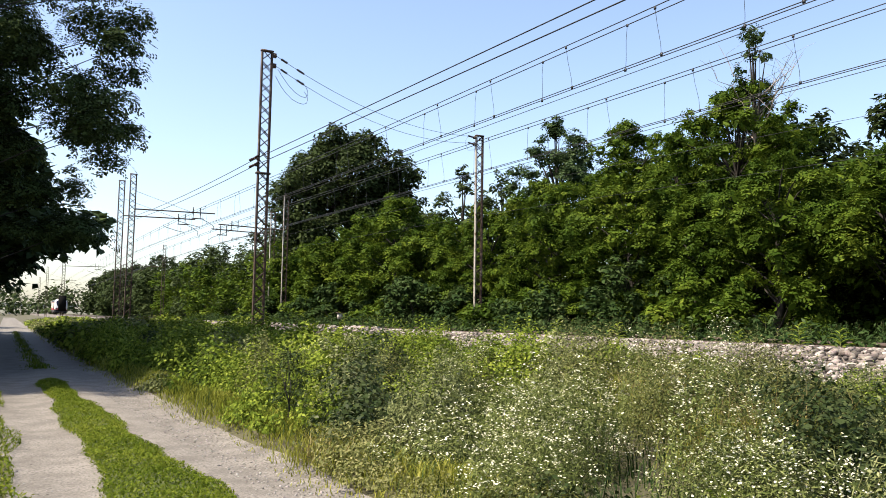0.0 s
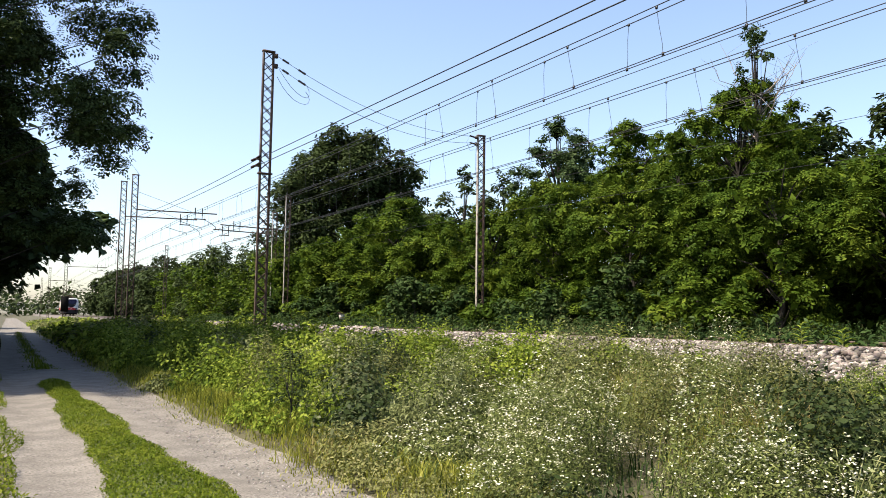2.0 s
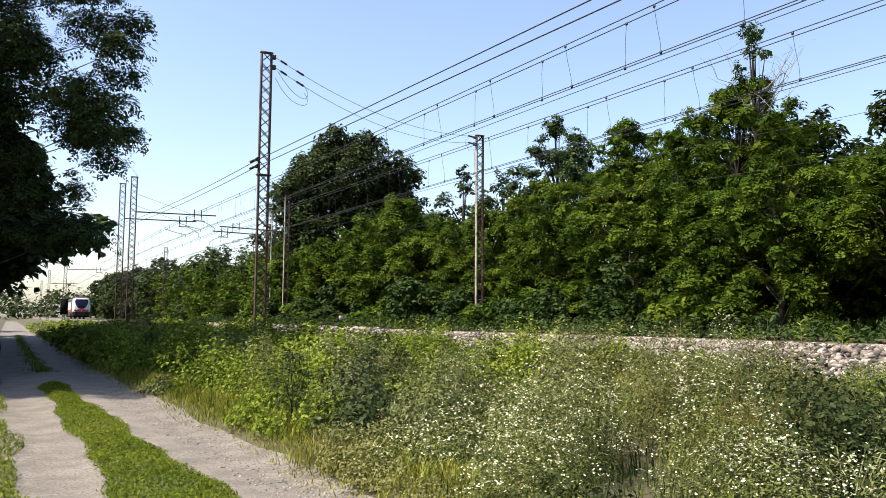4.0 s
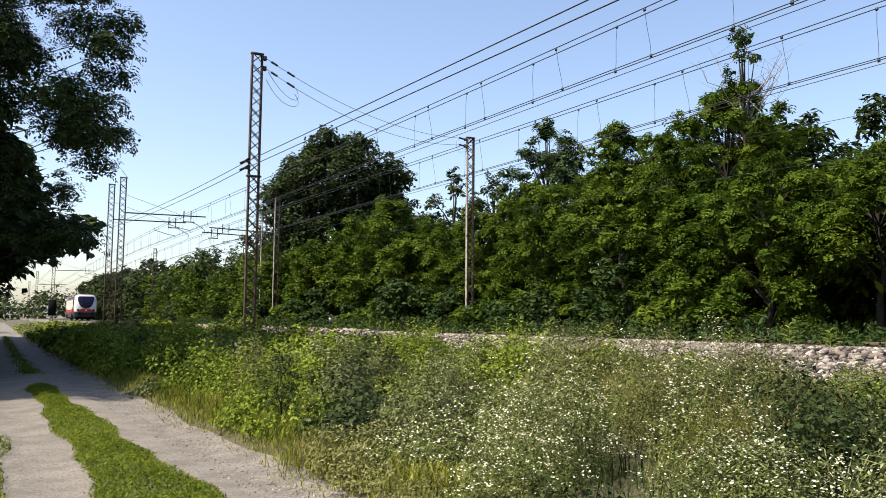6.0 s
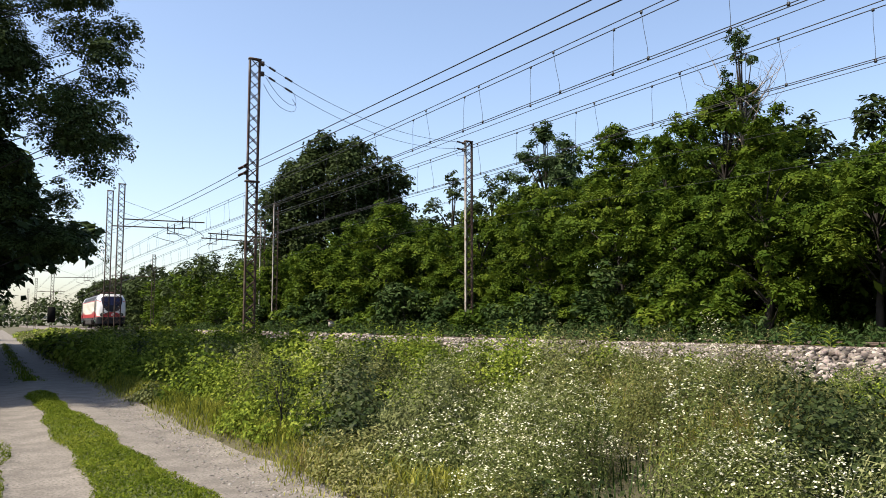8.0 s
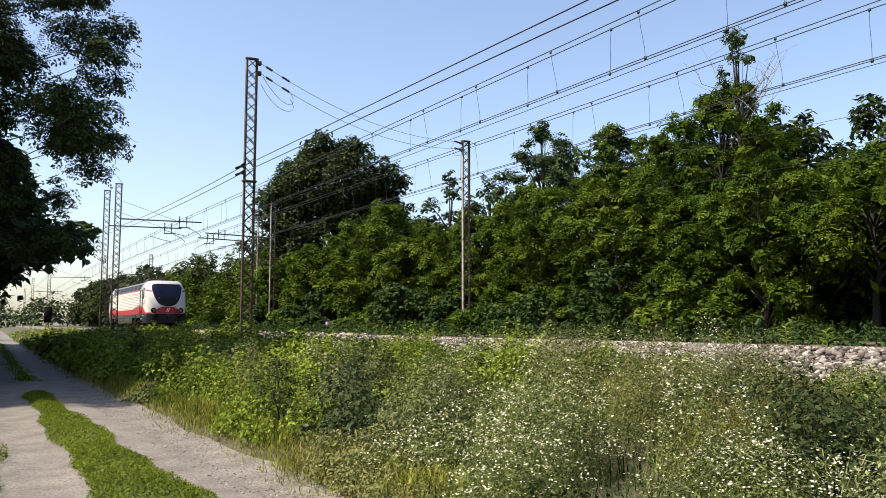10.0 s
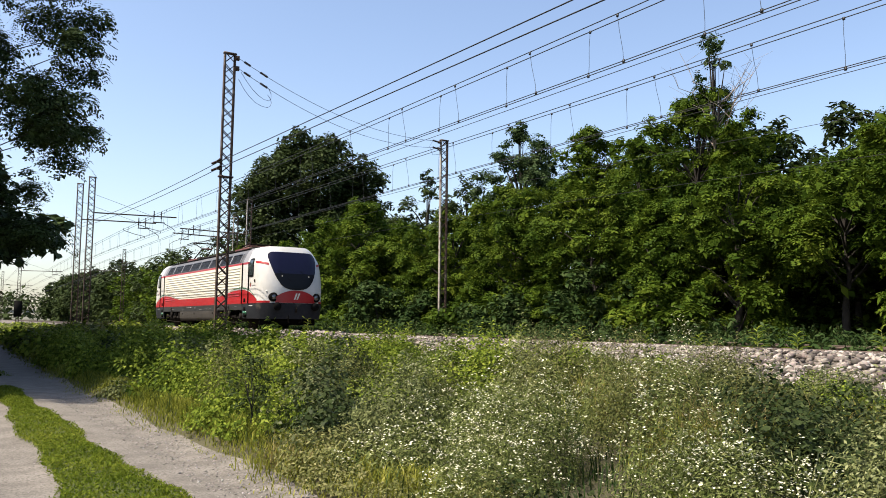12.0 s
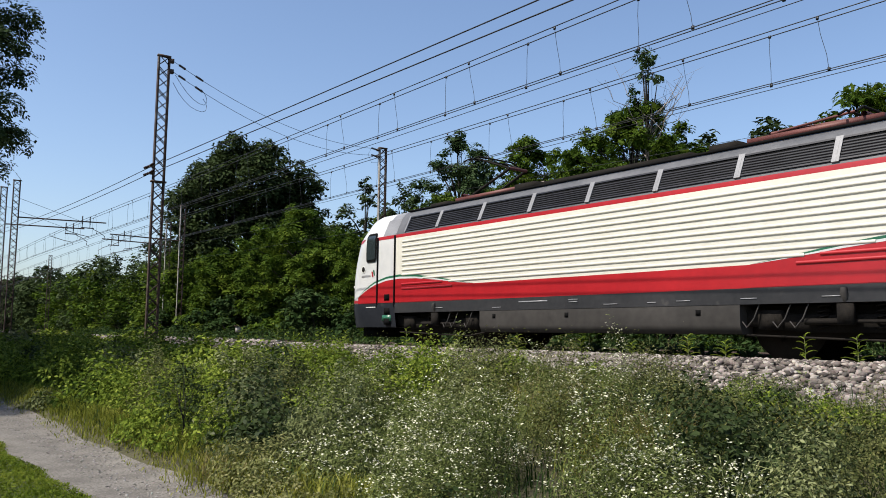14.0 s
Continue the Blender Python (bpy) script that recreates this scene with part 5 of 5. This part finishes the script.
lw = 0.42 - 0.017 * (ly - 6) + 0.05 * np.sin(ly * 1.1) + 0.04 * np.sin(ly * 2.7 + 1) + rng.normal(size=n) * 0.02
lx = 1.46 + lu * lw + road_bend(ly)
q = Soup()
lh = rng.random(n) * 0.075 * (1.1 - 0.7 * np.abs(lu) ** 3) * (1 + 0.4 * np.sin(lx * 9) * np.sin(ly * 6))
leaves(q, np.stack([lx, ly, ground_z(lx, ly) + 0.035 + lh], 1), rng.normal(size=(n, 3)) * 0.45 + (0, 0, 1), 0.034, 0, 0.42, -0.5)
tagged(part("grass_strip", q, M["strip_grass"]), "short green grass and clover between the wheel tracks", "grass", kind="stuff")
lawn(1800, 1.2, 1.9, 24, 70, 1.5, 0.06, 0.14, 0.014, "strip_grass", "grass_strip", "short green grass between the two wheel tracks")
n = 26000
ly = 4 + 20 * rng.random(n) ** 1.4
lx = 0.42 + 0.08 * np.sin(ly * 1.3) + 0.05 * np.sin(ly * 3.1) - 1.9 * rng.random(n) ** 1.3 + road_bend(ly)
q = Soup()
leaves(q, np.stack([lx, ly, ground_z(lx, ly) + 0.03 + 0.12 * rng.random(n) ** 1.5], 1), rng.normal(size=(n, 3)) * 0.5 + (0, 0, 0.9), 0.045, 0, 0.34, -0.5)
tagged(part("verge_grass", q, M["strip_grass"]), "green grass and clover on the verge of the dirt road", "grass", kind="stuff")
lawn(17000, 2.8, 3.9, 4, 26, 1.3, 0.06, 0.24, 0.006, "grass", "verge_grass", "yellow-green grass on the verge below the weeds")
lawn(5000, 2.8, 4.1, 26, 90, 1.3, 0.15, 0.35, 0.016, "grass", "verge_grass", "yellow-green grass on the verge below the weeds")

# loose pebbles along the road edges
M["pebble"] = rock_material("road_pebbles", [(0.11, 0.095, 0.08), (0.17, 0.15, 0.125), (0.25, 0.225, 0.2)])
def road_z(x, y):
    return ground_z(x, y) + 0.022


def pebbles(n, x0, x1, y0, y1, size, seed):
    q = stone_soup(n, x0, x1, y0, y1, size, road_z, seed, 1.4)
    tagged(part("pebbles", q, M["pebble"]), "small pale pebbles along the edge of the dirt road", "pebbles", kind="stuff")


pebbles(2400, 2.25, 2.95, 4, 18, 0.022, 31)
pebbles(900, 0.2, 1.3, 5, 18, 0.014, 32)
pebbles(250, 2.0, 2.6, 4, 14, 0.016, 33)
pebbles(1800, 0.3, 2.9, 4.5, 17, 0.009, 34)

# far bank: nettles between the ballast and the trees
x = np.where(rng.random(3800) < 0.16, rng.uniform(15.5, 16.1, 3800), rng.uniform(19.4, 25.5, 3800))
y = 3 + 85 * rng.random(3800) ** 1.3
x = x + bend(y)
base = np.stack([x, y, np.where(x - bend(y) < 20.4, 0.9, 0.65)], 1)
q = Soup()
stalks(q, base, np.where(x - bend(y) < 17, 0.5, 1.0) * (0.66 + 0.16 * lumps(x * 0.6, y * 0.5)) * rng.uniform(0.75, 1.2, 3800), 14, 0.18, 0.24, 0, 1, 0.4, 0.2)
tagged(part("nettles", q, [M["stem"], M["nettle"]]), "dark green nettles along the foot of the trees", "weeds", kind="stuff")


def herb(x, y, z, h, size, mt, name, label, leaf_n=16, seed=0):
    """A single larger plant with long pointed leaves."""
    root = tagged(new(name), label, "plant", "tall weeds on the ballast")
    root.location = (x, y, z)
    part("stem", Soup().tube([(0, 0, -0.05), (0.02, 0.01, h * 0.5), (0.03, 0.03, h)], [0.01, 0.007, 0.003], 5), M["stem"], root)
    g = np.random.default_rng(seed)
    for k in range(leaf_n):
        t = (k + 1) / leaf_n
        a = k * 2.4
        q = Soup()
        L = size * (1.1 - 0.6 * t)
        c, s_ = math.cos(a), math.sin(a)
        pts = []
        for u, w in ((0, 0.01), (0.35, 0.12), (0.7, 0.09), (1.0, 0.005)):
            r = L * u
            zz = h * t + 0.35 * L * math.sin(u * 2.2) * (0.6 + 0.5 * t)
            pts.append([(c * r - s_ * L * w, s_ * r + c * L * w, zz), (c * r, s_ * r, zz - 0.012), (c * r + s_ * L * w, s_ * r - c * L * w, zz)])
        grid(q, pts)
        part("leaf", q, M[mt], root)


for k, (x, y, h_) in enumerate(((11.9, 8.6, 0.42), (12.1, 6.6, 0.5), (12.0, 11.2, 0.36), (11.6, 14.6, 0.4), (11.8, 17.0, 0.5), (11.5, 7.6, 0.3), (11.9, 20.2, 0.45), (11.6, 24.0, 0.5), (12.0, 9.9, 0.3), (11.4, 12.4, 0.34), (11.7, 5.6, 0.4), (11.5, 26.5, 0.5))):
    herb(x, y, float(bed_z(np.array(x), np.array(y))), h_, 0.24, "weed", "ballast_weed", "green long-leaved weed growing out of the ballast", 14, k)

# a thin dark sapling and a pale bramble with large leaves on the bank
tree("sapling", (3.45, 9.6), 0.95, 0.34, "oak", 0.05, 700, 700, "small dark sapling on the road verge", 0.25, 10, 0.5, 0.0, 0.5, 0.5)
tree("sapling", (5.3, 12.0), 1.0, 0.5, "mugwort", 0.06, 500, 704, "pale grey-green bush on the bank", 0.1, 12, 0.5, 0.0, 0.5, 0.5)
br_ = tagged(new("bramble_bush"), "pale bramble with large toothed leaves by the camera", "bramble")
br_.location = (5.0, 3.3, float(ground_z(5.0, 3.3)))
g_ = np.random.default_rng(17)
for k in range(90):
    a_, r_ = g_.uniform(0, 6.28), g_.uniform(0.0, 0.6)
    c_ = Vector((math.cos(a_) * r_, math.sin(a_) * r_, 0.62 - 0.5 * r_ + g_.uniform(-0.12, 0.06)))
    q = Soup()
    L = g_.uniform(0.045, 0.075)
    m_ = Matrix.Translation(c_) @ Euler((g_.uniform(-0.6, 0.6), g_.uniform(-0.6, 0.6), g_.uniform(0, 6.28))).to_matrix().to_4x4()
    pts = []
    for u, w in ((0, 0.03), (0.15, 0.3), (0.35, 0.42), (0.6, 0.36), (0.85, 0.18), (1.0, 0.02)):
        pts.append([tuple(m_ @ Vector((L * u, -L * w, 0.15 * L * u * u))), tuple(m_ @ Vector((L * u, 0, -0.08 * L + 0.1 * L * u))), tuple(m_ @ Vector((L * u, L * w, 0.15 * L * u * u)))])
    grid(q, pts)
    part("leaf", q, M["bramble"], br_)
for k in range(7):
    a_ = k * 0.9
    part("cane", Soup().tube([(0, 0, -0.05), (0.2 * math.cos(a_), 0.2 * math.sin(a_), 0.4), (0.5 * math.cos(a_), 0.5 * math.sin(a_), 0.38)], [0.006, 0.005, 0.003], 5), M["stem"], br_)

# ---- trees across the line ----
LOC = "bright green locust tree with layered feathery boughs"
# x, y, height, spread, frond, per_m2, pads, low, foliage
for k, (x, y, hh, sp, lf, pm, pn, low, mt) in enumerate((
        (24.6, 7.4, 8.4, 2.6, 0.34, 26, 34, 0.03, "locust"),
        (25.0, 11.4, 8.4, 2.2, 0.34, 30, 38, 0.03, "locust"),
        (26.0, 15.4, 6.5, 2.3, 0.34, 28, 28, 0.44, "locust"),
        (24.4, 18.4, 6.7, 2.3, 0.34, 30, 34, 0.03, "locust"),
        (28.0, 22.8, 11.0, 3.1, 0.36, 24, 46, 0.30, "locust"),
        (25.0, 22.6, 5.4, 2.2, 0.36, 26, 26, 0.03, "locust"),
        (25.0, 26.4, 7.0, 2.7, 0.38, 24, 36, 0.02, "locust"),
        (29.0, 27.4, 9.9, 2.2, 0.40, 22, 26, 0.35, "locust"),
        (28.5, 30.4, 10.8, 2.3, 0.40, 22, 30, 0.35, "locust"),
        (25.4, 32.2, 7.8, 2.8, 0.42, 20, 36, 0.02, "locust"),
        (30.0, 37.7, 12.7, 2.6, 0.46, 17, 36, 0.30, "bluish"),
        (25.0, 37.6, 6.7, 2.8, 0.46, 18, 34, 0.02, "locust"),
        (25.6, 43.8, 6.8, 3.2, 0.52, 14, 34, 0.02, "locust"),
        (26.0, 51.0, 9.3, 3.7, 0.58, 11, 38, 0.02, "locust"),
        (25.0, 58.6, 6.8, 3.3, 0.66, 9, 32, 0.02, "locust"),
        (25.2, 66.2, 6.8, 3.6, 0.74, 7, 32, 0.02, "locust"),
        (28.4, 16.4, 6.4, 2.6, 0.36, 22, 28, 0.45, "locust"))):
    tree("locust_tree", (x, y), hh, sp, mt, lf, pm, 100 + 3 * k, LOC if mt == "locust" else "tall blue-green locust rising over its neighbours", low, pn, 0.38, 0.14, 0.38, 0.28, "trees across the line", (0, 0), 0.46, (0.45, 0.72), 3)
# second rank, closing the wood behind
for k, (x, y, hh, sp) in enumerate(((31, 17, 8.2, 4.0), (31.5, 24, 9.6, 4.0), (32, 31, 9.6, 4.0), (31.5, 43, 8.6, 4.0), (32, 56, 9.0, 4.4), (29, 4, 8.2, 4.0), (31, 63, 9.0, 4.8), (30.5, 10.5, 8.0, 3.6))):
    tree("woodland_tree", (x, y), hh, sp, "oak" if k % 3 == 1 else "locust", 0.42, 26, 200 + 3 * k, "dense green woodland tree behind the locusts", 0.02, 34, 0.42, 0.1, 0.5, 0.4, "trees across the line", (0, 0), 0.36)
for k, (x, y, hh, sp) in enumerate(((36.0, 24.8, 10.8, 3.4), (36.0, 20.8, 10.7, 3.4), (35.5, 16.4, 10.0, 3.4), (35.0, 11.5, 9.4, 3.2), (36.0, 29.5, 10.2, 3.2), (33.0, 53.4, 12.5, 2.4), (33.0, 48.0, 11.2, 2.6))):
    tree("woodland_tree", (x, y), hh, sp, "oak", 0.38, 30, 260 + 3 * k, "dark shaded woodland tree deep in the wood", 0.02, 34, 0.34, 0.1, 0.5, 0.4, "trees across the line", (0, 0), 0.5, (0.7, 1.0))
# low shrubs at the wood's edge
for k in range(14):
    y = 20.5 + k * 4.2
    tree("shrub", (22.9 + 0.7 * math.sin(k * 2.1), y), 2.4 + 0.8 * math.sin(k * 1.7), 2.0, "nettle" if k % 3 else "locust", 0.21 + 0.0025 * y, 85 - 0.55 * y, 300 + 3 * k, "dense dark green shrub at the edge of the wood", 0.02, 16, 0.42, 0.1, 0.5, 0.5, "shrubs at the wood's edge")
# the large dark oak
tree("oak_tree", (32.6, 75.0), 19.2, 7.5, "oak", 0.40, 36, 410, "tall dark green oak with a broad rounded crown", 0.06, 170, 0.24, 0.0, 0.55, 0.26, "", (0, 0), 0.50, (0.85, 1.05))
# farther along the line
for k, (x, y, hh, sp, mt) in enumerate(((27, 78, 8.0, 4.6, "locust"), (30, 88, 9.6, 5.0, "oak"), (25.5, 90, 6.4, 3.8, "locust"), (30, 100, 11.0, 5.0, "oak"), (26, 103, 7.6, 4.4, "locust"), (28, 115, 10.2, 5.0, "oak"), (26.5, 122, 7.2, 4.2, "locust"), (29, 135, 9.0, 5.4, "locust"), (28, 152, 9.8, 5.6, "oak"), (31, 172, 12.5, 6.0, "oak"), (29, 195, 12.0, 6.5, "oak"), (30, 222, 12.5, 7.0, "oak"), (31, 255, 13, 8, "oak"))):
    tree("tree", (x + float(bend(y)) * 0.8, y), hh, sp, mt, 0.42 + 0.004 * (y - 78), 13 - 0.03 * (y - 78), 500 + 3 * k, "green lineside tree in the distance", 0.02, 28, 0.36, 0.15, 0.5, 0.45, "distant lineside trees")
# emergent top with bare twigs
em = tree("locust_tree", (28.0, 22.1), 13.3, 1.3, "bluish", 0.30, 26, 450, "thin emergent locust with bare dead twigs", 0.80, 7, 0.40, 0.15, 0.45, 0.8, "trees across the line", (0, 0), 0.45, (0.6, 0.9), 3)
g = np.random.default_rng(8)
for k in range(16):
    a = g.uniform(0, 6.28)
    z0 = g.uniform(7.6, 10.4)
    r = g.uniform(1.0, 2.1)
    p = [Vector((0, 0, z0))]
    for j in range(1, 5):
        p.append(Vector((math.cos(a) * r * j / 4 + g.normal() * 0.12, math.sin(a) * r * j / 4 + g.normal() * 0.12, z0 + (0.9 + 0.5 * g.random()) * j / 2.2)))
    q = Soup().tube(p, [0.035, 0.026, 0.018, 0.012, 0.006], 4)
    for j in (2, 3):
        q.tube([p[j], p[j] + Vector((g.normal() * 0.3, g.normal() * 0.3, 0.5)), p[j] + Vector((g.normal() * 0.5, g.normal() * 0.5, 0.9))], [0.012, 0.008, 0.004], 4)
    part("dead_twig", q, M["twig"], em)

# ---- trees on the near side of the road ----
SH = "dark shaded roadside tree with fine feathery foliage"
tree("roadside_tree", (-3.2, 23.5), 15.0, 6.7, "shade_tree", 0.26, 62, 600, SH, 0.26, 110, 0.16, 0.14, 0.4, 0.34, "roadside trees", (0, 0), 0.50, (0.5, 0.8), 3, 3.6, 0.13, 0.45)
for k, (x, y, hh, sp, fl) in enumerate(((-3.0, 31.0, 10.0, 6.4, 4.2), (-2.9, 39.0, 11.0, 6.6, 4.0), (-2.8, 47.5, 12.0, 6.6, 3.8), (-2.8, 56.0, 12.0, 6.2, 3.4), (-3.2, 67.0, 12.0, 5.6, 2.8))):
    tree("roadside_tree", (x, y), hh, sp, "shade_tree", 0.56, 21, 604 + 4 * k, SH, 0.16, 60, 0.27, 0.2, 0.5, 0.36, "roadside trees", (0, 0), 0.45, (0.6, 0.9), 0, fl)
tree("roadside_tree", (-3.5, 90.0), 9.0, 5.0, "locust", 0.45, 24, 628, "sunlit roadside tree in the distance", 0.04, 26, 0.34, 0.2, 0.45, 0.45, "roadside trees")
# unseen back row, added only to block sun and deepen the bank's shade
for k, (x, y) in enumerate(((-8.0, 27.0), (-8.0, 35.5), (-8.2, 45.0), (-8.0, 55.0))):
    tree("roadside_tree", (x, y), 18.0, 6.0, "shade_tree", 0.7, 13, 640 + 4 * k, SH, 0.06, 50, 0.34, 0.2, 0.5, 0.4, "roadside trees", (0, 0), 0.5)
# shrubs under the roadside trees, out of view, added to darken the road's shade
for k in range(7):
    tree("shrub", (-2.6 - 0.5 * math.sin(k * 2.3), 29.0 + 5.2 * k), 3.2 + 0.7 * math.sin(k * 1.9), 1.7, "shade_tree", 0.26, 42, 670 + 3 * k, "unseen shrub added under the roadside trees to block light", 0.02, 16, 0.42, 0.1, 0.5, 0.5, "shrubs under the roadside trees")

# ---- parked car on the verge ----
M["car_paint"] = mat("dark_car_paint", (0.012, 0.012, 0.014), (0.02, 0.02, 0.022), 1, 0.2)
M["tyre"] = mat("tyre_rubber", (0.01, 0.01, 0.01), (0.025, 0.025, 0.025), 6, 0.9)
M["tail_red"] = mat("tail_lamp_red", (0.35, 0.01, 0.012), (0.45, 0.02, 0.02), 3, 0.2)
car = tagged(new("car"), "dark parked hatchback with red tail lamps on the grass verge", "car")
car.location = (-0.18, 24.5, float(ground_z(-0.18, 24.5)))
q = Soup()
lng = [(-2.0, 0.35, 0.85), (-1.95, 0.3, 1.0), (-1.75, 0.28, 1.05), (-0.8, 0.28, 0.98), (0.9, 0.28, 0.95), (1.7, 0.3, 0.85), (2.0, 0.35, 0.65)]
grid(q, [[(-0.86 * w, y, z0), (-0.88 * w, y, (z0 + z1) / 2), (-0.82 * w, y, z1 - 0.04), (-0.74 * w, y, z1), (0.74 * w, y, z1), (0.82 * w, y, z1 - 0.04), (0.88 * w, y, (z0 + z1) / 2), (0.86 * w, y, z0), (-0.86 * w, y, z0)] for (y, z0, z1), w in zip(lng, (0.9, 0.97, 1, 1, 1, 0.97, 0.88))])
q.add([(-0.77, -2.0, 0.35), (0.77, -2.0, 0.35), (0.74, -2.0, 0.82), (-0.74, -2.0, 0.82)], [(0, 1, 2, 3)])
part("body", q, M["car_paint"], car, "dark glossy body", True)
q = Soup()
grid(q, [[(-0.74, y0, z0), (-0.58, y1, z1), (0.58, y1, z1), (0.74, y0, z0)] for y0, y1, z0, z1 in ((-1.85, -1.45, 1.02, 1.42), (-0.6, -0.6, 0.98, 1.48), (0.95, 0.3, 0.95, 1.44))])
q.add([(-0.74, -1.85, 1.02), (0.74, -1.85, 1.02), (0.58, -1.45, 1.42), (-0.58, -1.45, 1.42)], [(0, 1, 2, 3)])
q.add([(-0.74, 0.95, 0.95), (0.74, 0.95, 0.95), (0.58, 0.3, 1.44), (-0.58, 0.3, 1.44)], [(3, 2, 1, 0)])
part("cabin", q, M["glass"], car, "dark window glass")
for sx in (-1, 1):
    part("tail_lamp", Soup().box((sx * 0.68 - 0.1, -2.03, 0.72), (sx * 0.68 + 0.1, -1.93, 0.92)), M["tail_red"], car)
    for y in (-1.3, 1.25):
        w_ = part("wheel", Soup().tube([(sx * 0.66, y, 0.31), (sx * 0.68, y, 0.31), (sx * 0.84, y, 0.31), (sx * 0.87, y, 0.31)], [0.2, 0.31, 0.31, 0.25], 20), M["tyre"], car, smooth=True)
        part("rim", Soup().tube([(sx * 0.85, y, 0.31), (sx * 0.875, y, 0.31), (sx * 0.88, y, 0.31)], [0.2, 0.19, 0.02], 16), M["frame_grey"], w_)
part("bumper", Soup().box((-0.8, -2.06, 0.36), (0.8, -1.95, 0.56)), M["black"], car)

# ---- overpass far down the line ----
br = tagged(new("overpass"), "grey concrete road overpass crossing far down the line", "bridge")
br.location = (0, 560, -1.0)
part("deck", Soup().box((-60, -4, 6.2), (60, 4, 7.2)), M["concrete"], br)
part("parapet", Soup().box((-60, -4.1, 7.2), (60, -3.9, 8.2)), M["pale_steel"], br)
for x in (-30, -14, 4, 22, 40):
    part("pier", Soup().box((x - 0.6, -3, 0), (x + 0.6, 3, 6.2)), M["concrete"], br)

# distant woods closing the view
q = Soup()
g = np.random.default_rng(44)
pads = []
for k in range(150):
    a = k / 149
    x = -260 + 700 * a
    y = 420 + 60 * math.sin(k * 1.3) - 0.25 * abs(x)
    pads.append((x, y, 4.5 + 2 * math.sin(k), 10 * g.uniform(0.7, 1.2), 8 * g.uniform(0.7, 1.2)))
for k in range(60):
    pads.append((-14 - 60 * g.random(), 25 + 300 * g.random(), 4, 7 * g.uniform(0.7, 1.2), 7 * g.uniform(0.7, 1.1)))
for k in range(90):
    y = -40 + 300 * g.random()
    pads.append((36 + 50 * g.random() + float(bend(y)), y, 2.5, 6 * g.uniform(0.7, 1.2), 3.8 * g.uniform(0.7, 1.1)))
pos, nrm = crown_points(pads, 0.55, 0.1, 45)
leaves(q, pos, nrm, 2.2, aspect=0.6)
tagged(part("woods", q, M["oak"]), "distant dark green belt of woods", "woods", kind="stuff")


# ---- motion ----
def along(t):
    return float(np.interp(t, [0, 10.5, 11, 11.5, 12, 12.5, 13, 13.5, 14], [228.0, 64.6, 57.2, 50.3, 42.75, 34.75, 26.96, 19.33, 11.23]))


def loco_pose(t):
    y = along(t)
    slope = float(bend(y + 5) - bend(y - 5)) / 10
    return pose(TRACK + float(bend(y)), y, RAIL + 0.09, 0, 0, -math.degrees(math.atan(slope)))


def motions():
    walk(loco, [(k * 0.5, loco_pose(k * 0.5)) for k in range(29)])
    turn = 15.6 / 0.61
    for w_ in WHEELS:
        p = w_.location.copy()
        walk(w_, [(k / 30, pose(*p, math.degrees(turn * k / 30) % 360)) for k in range(421)])


motions()
